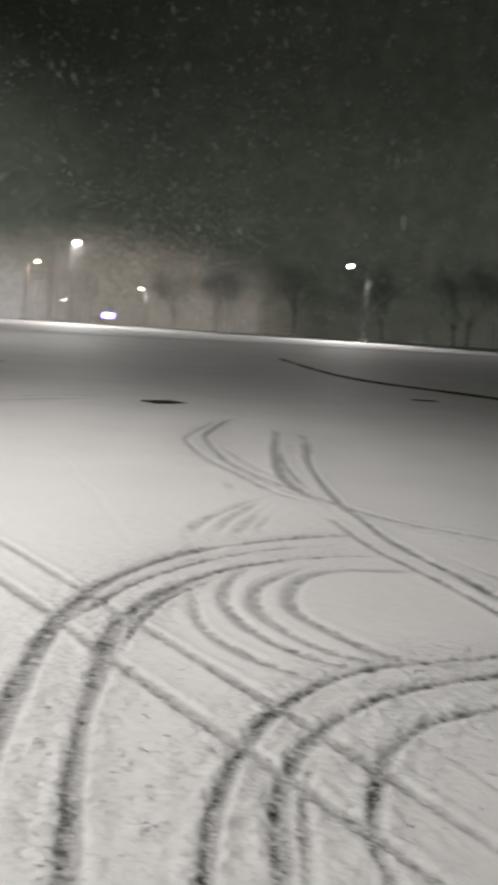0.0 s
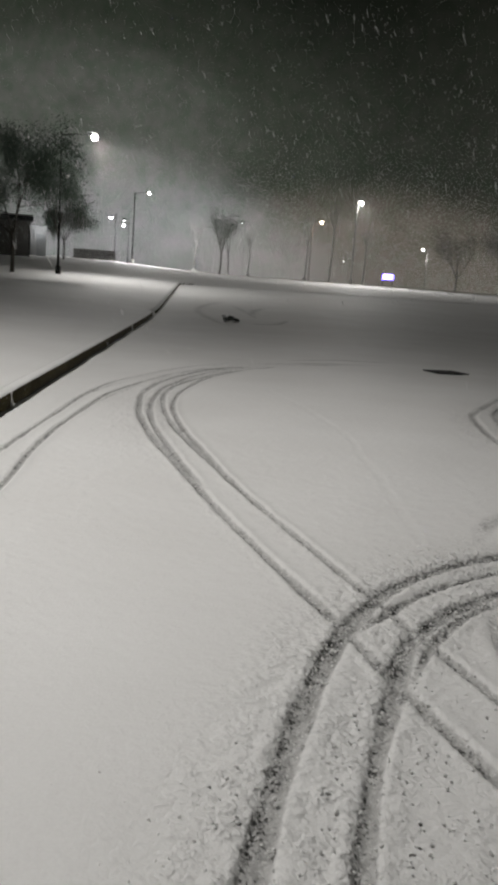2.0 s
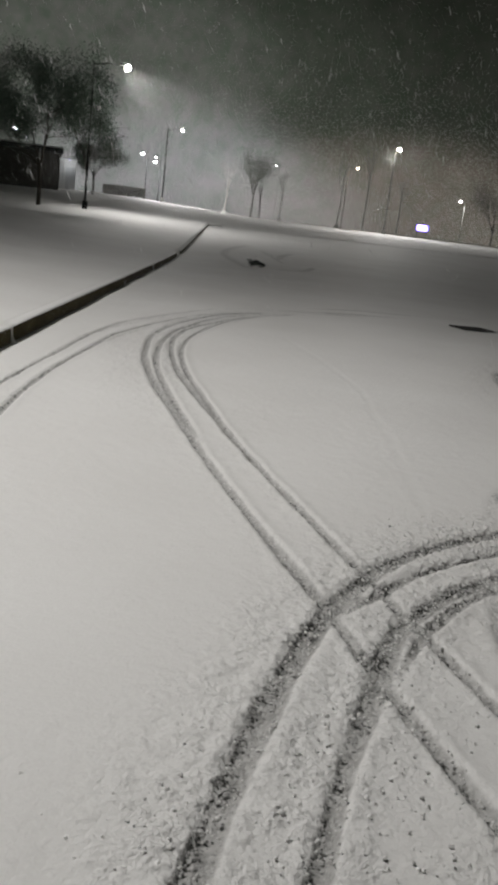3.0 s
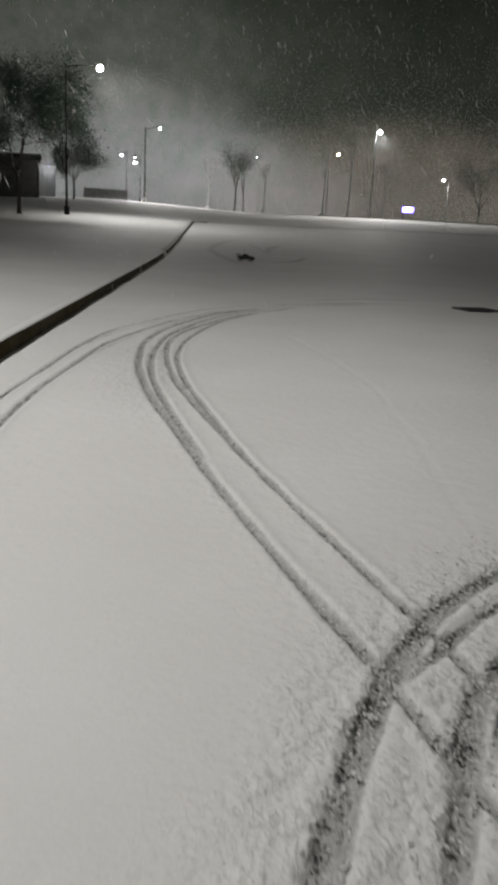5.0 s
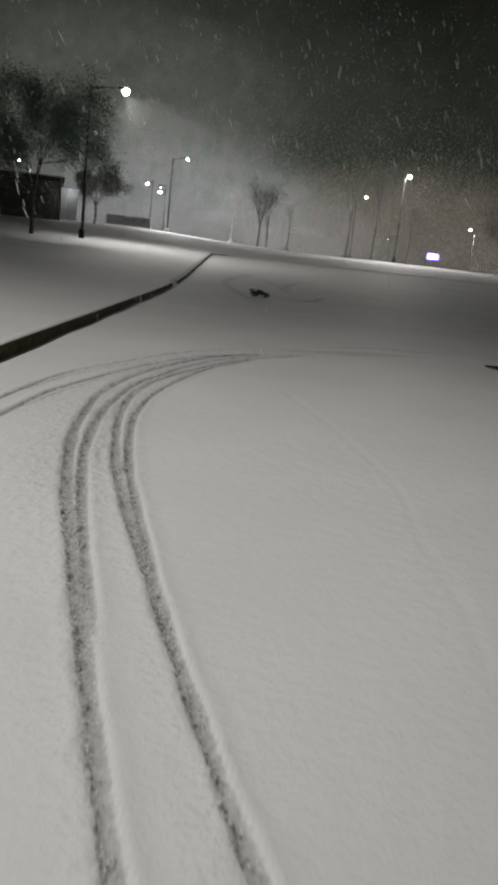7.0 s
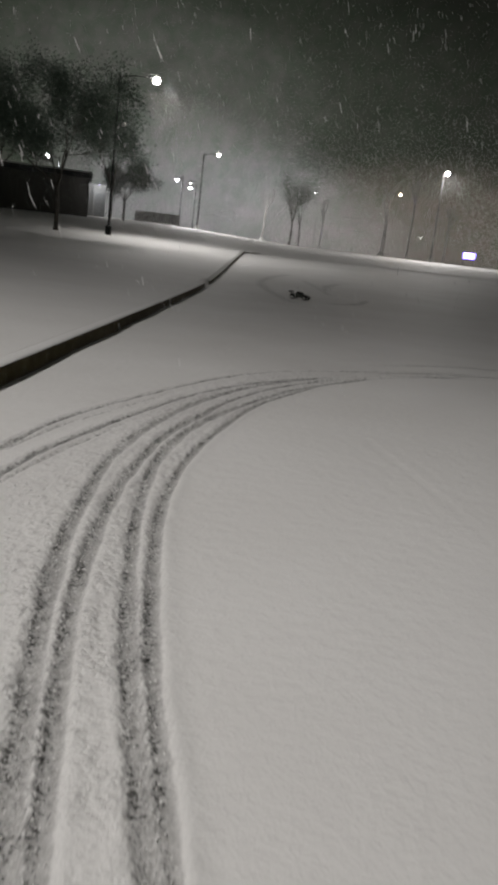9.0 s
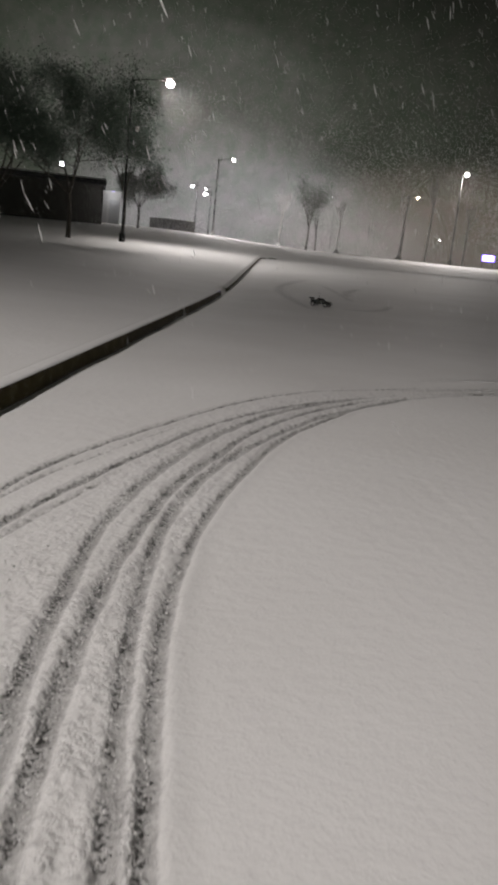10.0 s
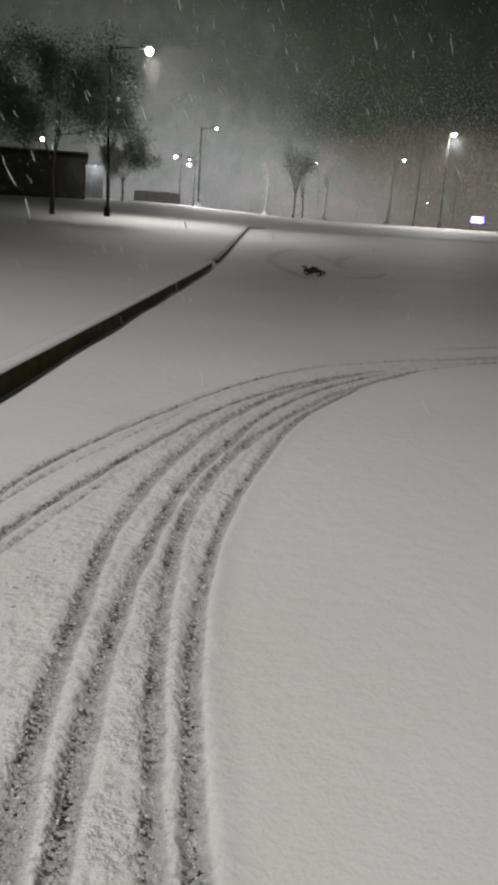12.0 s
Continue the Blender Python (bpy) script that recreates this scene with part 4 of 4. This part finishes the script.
def led_sign(x, y, z, turn):
    g = gz(x, y)
    s = thing("led_sign", x, y, g, turn, label="lit roadside screen glowing violet white on two posts", category="sign")
    hgt = z - g
    for sx in (-0.75, 0.75):
        bm = bmesh.new()
        box(bm, sx, 0.05, (hgt - 0.6) / 2, 0.14, 0.14, hgt - 0.5, 0.01)
        part("post", bm, M_DARKPOLE, s)
    bm = bmesh.new()
    box(bm, 0, 0.08, hgt, 1.9, 0.30, 1.0, 0.03)
    cab = part("cabinet", bm, M_ROOF, s)
    bm = bmesh.new()
    box(bm, 0, -0.085, hgt, 1.72, 0.03, 0.84)
    part("screen_edge", bm, M_SIGN_B, cab, "blue edge of the lit screen")
    bm = bmesh.new()
    for cx, w in ((-0.36, 0.44), (0.12, 0.40), (0.56, 0.26)):
        box(bm, cx - 0.1, -0.105, hgt + 0.05, w, 0.02, 0.72, 0.03)
    part("screen_lines", bm, M_SIGN, cab, "violet white blocks of light")
    data = bpy.data.lights.new("screen_light", "AREA")
    data.shape, data.size, data.size_y, data.energy, data.color = "RECTANGLE", 2.6, 1.0, 120, (0.6, 0.5, 1.0)
    lo = new("screen_light", data)
    lo.parent = s
    lo.matrix_basis = pose(0, -0.2, hgt, 90, 0, 0)


led_sign(58.7, 124.5, 4.41, -26)


def heaped_tree(x, y, high, seed):
    t = tree(x, y, high * 1.5, high * 0.72, seed, 60, 0.05, "slender tree coloured pale for snow and lit haze, with snow heaped round its foot", 0.10, 0.6, (0.15, 0), 0.3, 3, 0.5, M_BARK_HAZE, 0.4)
    part("snow_heap", lathe(bmesh.new(), [(0.62, -0.08), (0.42, 0.06), (0.26, 0.20), (0.14, 0.36)], sides=18), M_CAP, t, smooth=True)


for i, (x, y, high) in enumerate(((22.7, 103.3, 4.8), (29.1, 101.7, 4.5), (35.75, 99.5, 6.0))):
    heaped_tree(x, y, high, 80 + i)


# ---------------------------------------------------------------- toy truck
def toy_truck(x, y, turn):
    z = gz(x, y)
    t = thing("toy_truck", x, y, z, turn, label="black radio-controlled truck with white rims standing in snow", category="toy truck")
    WB, TW, R, W = 0.36, 0.165, 0.062, 0.07
    bm = bmesh.new()
    box(bm, 0, 0, 0.075, 0.40, 0.13, 0.03, 0.008)
    box(bm, 0.235, 0, 0.085, 0.08, 0.10, 0.025, 0.006)
    box(bm, -0.235, 0, 0.085, 0.08, 0.10, 0.03, 0.006)
    part("chassis", bm, M_CHASSIS, t)
    # painted shell: cross sections along the length
    bm = bmesh.new()
    secs = [(0.315, 0.085, 0.105, 0.128), (0.29, 0.115, 0.10, 0.150), (0.17, 0.135, 0.10, 0.172), (0.10, 0.135, 0.10, 0.180), (0.035, 0.118, 0.10, 0.238), (-0.075, 0.112, 0.10, 0.248), (-0.135, 0.130, 0.10, 0.190), (-0.27, 0.132, 0.10, 0.182), (-0.30, 0.118, 0.11, 0.170)]
    rings = []
    for sx, hw, lo, hi in secs:
        rings.append([bm.verts.new(p) for p in ((sx, -hw, lo), (sx, -hw * 1.04, (lo + min(hi, 0.18)) / 2), (sx, -hw * 0.95, min(hi, 0.18) - 0.006), (sx, -hw * 0.72, hi), (sx, hw * 0.72, hi), (sx, hw * 0.95, min(hi, 0.18) - 0.006), (sx, hw * 1.04, (lo + min(hi, 0.18)) / 2), (sx, hw, lo))])
    for a, b in zip(rings, rings[1:]):
        for k in range(7):
            bm.faces.new((a[k], a[k + 1], b[k + 1], b[k]))
    bm.faces.new(rings[0])
    bm.faces.new(rings[-1][::-1])
    bmesh.ops.recalc_face_normals(bm, faces=bm.faces)
    shell = part("body_shell", bm, M_SHELL, t)
    for sy in (-1, 1):
        bm = bmesh.new()
        box(bm, -0.02, sy * 0.119, 0.208, 0.10, 0.012, 0.040, 0.004, Matrix.Rotation(sy * 0.42, 4, "X"))
        part("side_window", bm, M_GLASS, shell)
        bm = bmesh.new()
        box(bm, -0.02, sy * 0.137, 0.145, 0.30, 0.008, 0.022, 0.003)
        part("side_stripe", bm, M_TRIM, shell, "grey green side stripe")
        bm = lathe(bmesh.new(), [(0.016, 0), (0.014, 0.008)], Matrix.Translation((0.306, sy * 0.07, 0.132)) @ Matrix.Rotation(math.pi / 2, 4, "Y"), 12)
        part("headlight", bm, M_RIM, shell)
    bm = bmesh.new()
    box(bm, 0.072, 0, 0.212, 0.012, 0.155, 0.055, 0.004, Matrix.Rotation(-0.85, 4, "Y"))
    part("windscreen", bm, M_GLASS, shell)
    bm = bmesh.new()
    box(bm, -0.315, 0, 0.232, 0.085, 0.26, 0.012, 0.004, Matrix.Rotation(0.2, 4, "Y"))
    wing = part("rear_wing", bm, M_CHASSIS, t)
    for sy in (-1, 1):
        bm = bmesh.new()
        box(bm, -0.315, sy * 0.132, 0.222, 0.09, 0.008, 0.05, 0.003)
        part("end_plate", bm, M_CHASSIS, wing)
        bm = tube(bmesh.new(), [(-0.27, sy * 0.05, 0.17), (-0.315, sy * 0.05, 0.228)], [0.007, 0.006], 8)
        part("wing_strut", bm, M_CHASSIS, wing)
    bm = tube(bmesh.new(), [(0.33, -0.12, 0.085), (0.35, -0.05, 0.085), (0.35, 0.05, 0.085), (0.33, 0.12, 0.085)], [0.011] * 4, 8)
    part("front_bumper", bm, M_CHASSIS, t)
    bm = tube(bmesh.new(), [(-0.32, -0.10, 0.09), (-0.34, -0.05, 0.09), (-0.34, 0.05, 0.09), (-0.32, 0.10, 0.09)], [0.011] * 4, 8)
    part("rear_bumper", bm, M_CHASSIS, t)
    tyre = bmesh.new()
    turned = Matrix.Rotation(math.pi / 2, 4, "X")
    lathe(tyre, [(R * 0.62, -W / 2), (R * 0.92, -W / 2), (R, -W / 2 + 0.010), (R, W / 2 - 0.010), (R * 0.92, W / 2), (R * 0.62, W / 2)], turned, 28, True)
    for k in range(22):
        a = 2 * math.pi * k / 22
        for s in (-1, 1):
            box(tyre, math.cos(a) * (R + 0.002), s * W * 0.22, math.sin(a) * (R + 0.002), 0.010, W * 0.34, 0.009, 0, Matrix.Rotation(-a, 4, "Y"))
    tyre_me = mesh_of(tyre, "tyre", M_RUBBER)
    rim = bmesh.new()
    lathe(rim, [(R * 0.63, -W / 2 + 0.002), (R * 0.63, W / 2 - 0.002), (R * 0.52, W / 2 - 0.004), (R * 0.45, W / 2 - 0.018), (R * 0.16, W / 2 - 0.014), (R * 0.14, W / 2 + 0.002), (R * 0.05, W / 2 + 0.002), (R * 0.05, -W / 2 + 0.004)], turned, 24)
    rim_me = mesh_of(rim, "rim", M_RIM)
    for sx in (-1, 1):
        for sy in (-1, 1):
            w = new("wheel")
            w.parent = t
            w.matrix_basis = pose(sx * WB / 2 * 1.12, sy * TW, R - 0.004, 0, 0, 0 if sy < 0 else 180)
            for nm, me in (("tyre", tyre_me), ("rim", rim_me)):
                ob = new(nm, me)
                ob.parent = w
            bm = tube(bmesh.new(), [(sx * WB / 2 * 1.05, sy * 0.05, 0.08), (sx * WB / 2 * 1.12, sy * 0.13, R)], [0.008, 0.007], 6)
            part("suspension_arm", bm, M_CHASSIS, t)
    bm = tube(bmesh.new(), [(-0.10, 0.06, 0.24), (-0.115, 0.06, 0.42)], [0.0025, 0.002], 6)
    part("aerial", bm, M_CHASSIS, t)
    return t


toy_truck(9.0, 33.1, -34)


# ---------------------------------------------------------------- crumbs of snow and slush beside the ruts
def snow_crumbs():
    gen = np.random.default_rng(9)
    ball = bmesh.new()
    bmesh.ops.create_icosphere(ball, subdivisions=1, radius=1.0)
    ico = np.array([tuple(v.co) for v in ball.verts])
    tri = np.array([[v.index for v in f.verts] for f in ball.faces])
    ball.free()
    k_v = len(ico)
    pts, big = [], []
    for w, power, way in RUTS:
        if w > 0.1 or power < 0.6:
            continue
        p = spline(way, 0.05)
        p = p[(p[:, 1] < 14.5)] if power <= 0.9 else p
        k = 13 if power > 0.9 else 3
        t = np.gradient(p, axis=0)
        t /= np.linalg.norm(t, axis=1, keepdims=True) + 1e-9
        out = np.stack([-t[:, 1], t[:, 0]], -1) * (0.05 if power > 0.9 else 0.016)
        q = np.repeat(p + out, k, 0)
        big.append(np.full(len(q), 1.0 if power > 0.9 else 0.68))
        pts.append(q + gen.normal(0, 0.20 if power > 0.9 else 0.019, q.shape))
    for a, b in (((1.50, 10.3), (1.82, 12.0)), ((1.40, 10.4), (1.75, 12.3))):
        q = np.array(a) + (np.array(b) - a) * gen.random((220, 1)) + gen.normal(0, 0.08, (220, 2))
        pts.append(q)
        big.append(np.full(len(q), 0.7))
    pts = np.concatenate(pts)
    n = len(pts)
    size = np.clip(gen.lognormal(-5.4, 0.35, (n, 1, 1)), 0.003, 0.0085) * np.concatenate(big)[:, None, None]
    co = ico[None] * gen.uniform(0.75, 1.2, (n, k_v, 1)) * size * (1, 1, 0.75)
    z = lot_z(pts[:, 0], pts[:, 1]) + 0.3 * size[:, 0, 0]
    co += np.stack([pts[:, 0], pts[:, 1], z], -1)[:, None]
    me = bpy.data.meshes.new("snow_crumbs")
    faces = (tri[None] + k_v * np.arange(n)[:, None, None]).reshape(-1, 3)
    me.from_pydata(co.reshape(-1, 3).tolist(), [], faces.tolist())
    me.polygons.foreach_set("use_smooth", np.ones(len(me.polygons), bool))
    m, nt, b = material("snow_crumb")
    geo = nt.nodes.new("ShaderNodeNewGeometry")
    r = geo.outputs["Random Per Island"]
    c = blend(nt, span(nt, r, 0.80, 1.0, 0, 1), (0.80, 0.795, 0.78), (0.52, 0.515, 0.505))
    nt.links.new(c, b.inputs["Base Color"])
    b.inputs["Roughness"].default_value = 0.8
    me.materials.append(m)
    tagged(new("snow_crumbs", me), "small lumps of snow and slush thrown beside ruts", "snow", kind="stuff")


snow_crumbs()


# ---------------------------------------------------------------- falling snow
def falling_snow():
    gen = np.random.default_rng(17)
    cs, ls, ks = [], [], []

    def add(c, size, drawn=1.0):
        cs.append(c)
        ls.append(size)
        ks.append(np.full(len(c), drawn))

    def wedge(n, near, far, low, high, az0, az1, size, drawn=1.0):
        az = np.radians(gen.uniform(az0, az1, n))
        d = (near ** 3 + gen.random(n) * (far ** 3 - near ** 3)) ** (1 / 3)
        add(np.stack([1 + d * np.sin(az), 3.5 + d * np.cos(az), gen.uniform(low, high, n)], -1), size * gen.lognormal(0, 0.35, n), drawn)

    wedge(2900, 8.5, 17, 1.5, 13, -40, 75, 0.0060, 3.4)
    wedge(5600, 6, 20, 0.3, 15, -40, 75, 0.0054, 2.8)
    wedge(42000, 14, 45, 0.3, 28, -30, 70, 0.0086, 1.7)
    wedge(40000, 35, 130, 0.5, 45, -20, 62, 0.011)
    # thick driving snow, added low over the far half of the lot as haze
    n = 110000
    az, d = np.radians(gen.uniform(0, 62, n)), 20 + 34 * gen.random(n) ** 0.7
    el = np.radians(gen.gamma(1.6, 4.2, n) - 2)
    add(np.stack([1.5 + d * np.sin(az), 6 + d * np.cos(az), 1.2 + d * np.tan(np.minimum(el, 0.6))], -1), 0.0054 * gen.lognormal(0, 0.3, n))
    # veil of oversized flakes standing in for the haze that hides the far side
    n = 270000
    az, d = np.radians(np.where(gen.random(n) < 0.14, gen.uniform(-14, 2.5, n), 2.5 + 35 * gen.random(n) ** 1.15)), 50 + 32 * gen.random(n)
    el = np.radians(gen.gamma(2.2, 1.7, n) - 0.6)
    c = np.stack([1.5 + d * np.sin(az), 6 + d * np.cos(az), 1.2 + d * np.tan(el)], -1)
    c = c[np.linalg.norm(c - (5.55, 55.35, 9.3), axis=1) > 7]
    add(c, 0.0152 * np.where(c[:, 0] < 3.5, 0.5, 1) * gen.lognormal(0, 0.25, len(c)))
    # extra flakes packed round each lamp to form its halo
    for x, y, z, n, r in ((5.55, 55.35, 9.3, 330000, 8.5), (40.4, 94.9, 11.5, 180000, 7.5), (17.2, 105.8, 11.2, 34000, 7), (52.8, 140.5, 12.6, 34000, 7), (13.6, 113, 8.5, 30000, 6), (14.4, 107, 7.4, 30000, 6), (-2.2, 123.6, 10.0, 14000, 5), (65.9, 75.3, 10.6, 12000, 5)):
        c = gen.normal(0, 1, (n, 3))
        close = gen.random(n) < (0.34 if n > 1e5 else 0.55)
        far = np.where(close, 0.15 + gen.exponential(0.42, n), r * np.minimum(0.015 + gen.gamma(1.25, 0.27, n), 2.2))
        c[:, 2] = np.where((gen.random(n) < 0.85) & ~close, -np.abs(c[:, 2]), c[:, 2])
        c[:, 0] = np.where((gen.random(n) < (0.7 if r > 8 else 0.1)) & ~close, np.abs(c[:, 0]), c[:, 0])
        c *= far[:, None] / np.linalg.norm(c, axis=1, keepdims=True)
        add(c + (x, y, z), np.clip(0.00072 * far * np.clip(far / 0.4, 0.45, 1), 0.0001, 0.0065) * gen.lognormal(0, 0.25, n))
    c, s, k = np.concatenate(cs), np.concatenate(ls)[:, None], np.concatenate(ks)[:, None]
    ok = (k[:, 0] < 1.5) | (np.linalg.norm(c - (5.55, 55.35, 9.3), axis=1) > 10)
    ok &= c[:, 2] > 0.3 + ground_z(c[:, 0], c[:, 1])
    along = np.clip((c[:, 0] * 2 + c[:, 1] * 8.3) / 72.9, 0, 1)
    ok &= np.hypot(c[:, 0] - 2 * along, c[:, 1] - 8.3 * along) > 4.0
    c, s, k = c[ok], s[ok], k[ok]
    n = len(c)
    fall = np.array((0.38, 0.0, -1.0)) + gen.normal(0, 0.16, (n, 3))
    fall /= np.linalg.norm(fall, axis=1, keepdims=True)
    b = np.cross(fall, gen.normal(0, 1, (n, 3)))
    b /= np.linalg.norm(b, axis=1, keepdims=True)
    f = np.cross(fall, b)
    b, f, fall = b * s * 0.42, f * s * 0.3, fall * k
    co = np.stack([c - fall * s * 2.4, c - fall * s * 1.1 + b, c + fall * s * 1.1 + b + f, c + fall * s * 2.4, c + fall * s * 1.1 - b, c - fall * s * 1.1 - b - f], 1).reshape(-1, 3)
    me = bpy.data.meshes.new("falling_snow")
    me.vertices.add(6 * n)
    me.vertices.foreach_set("co", co.astype(np.float32).ravel())
    near = np.hypot(c[:, 0] - 1, c[:, 1] - 4) < 20
    six = (np.array((0, 1, 5, 1, 2, 5, 2, 4, 5, 2, 3, 4))[None] + 6 * np.flatnonzero(near)[:, None]).ravel()
    four = (np.array((0, 2, 4))[None] + 6 * np.flatnonzero(~near)[:, None]).ravel()
    idx = np.concatenate([six, four]).astype(np.int32)
    me.loops.add(len(idx))
    me.loops.foreach_set("vertex_index", idx)
    me.polygons.add(len(idx) // 3)
    me.polygons.foreach_set("loop_start", np.arange(0, len(idx), 3, dtype=np.int32))
    me.update(calc_edges=True)
    me.materials.append(M_FLAKE)
    tagged(new("falling_snow", me), "white flakes of driven snow, with more added to form haze and lamp halos", "snow", kind="stuff")


falling_snow()
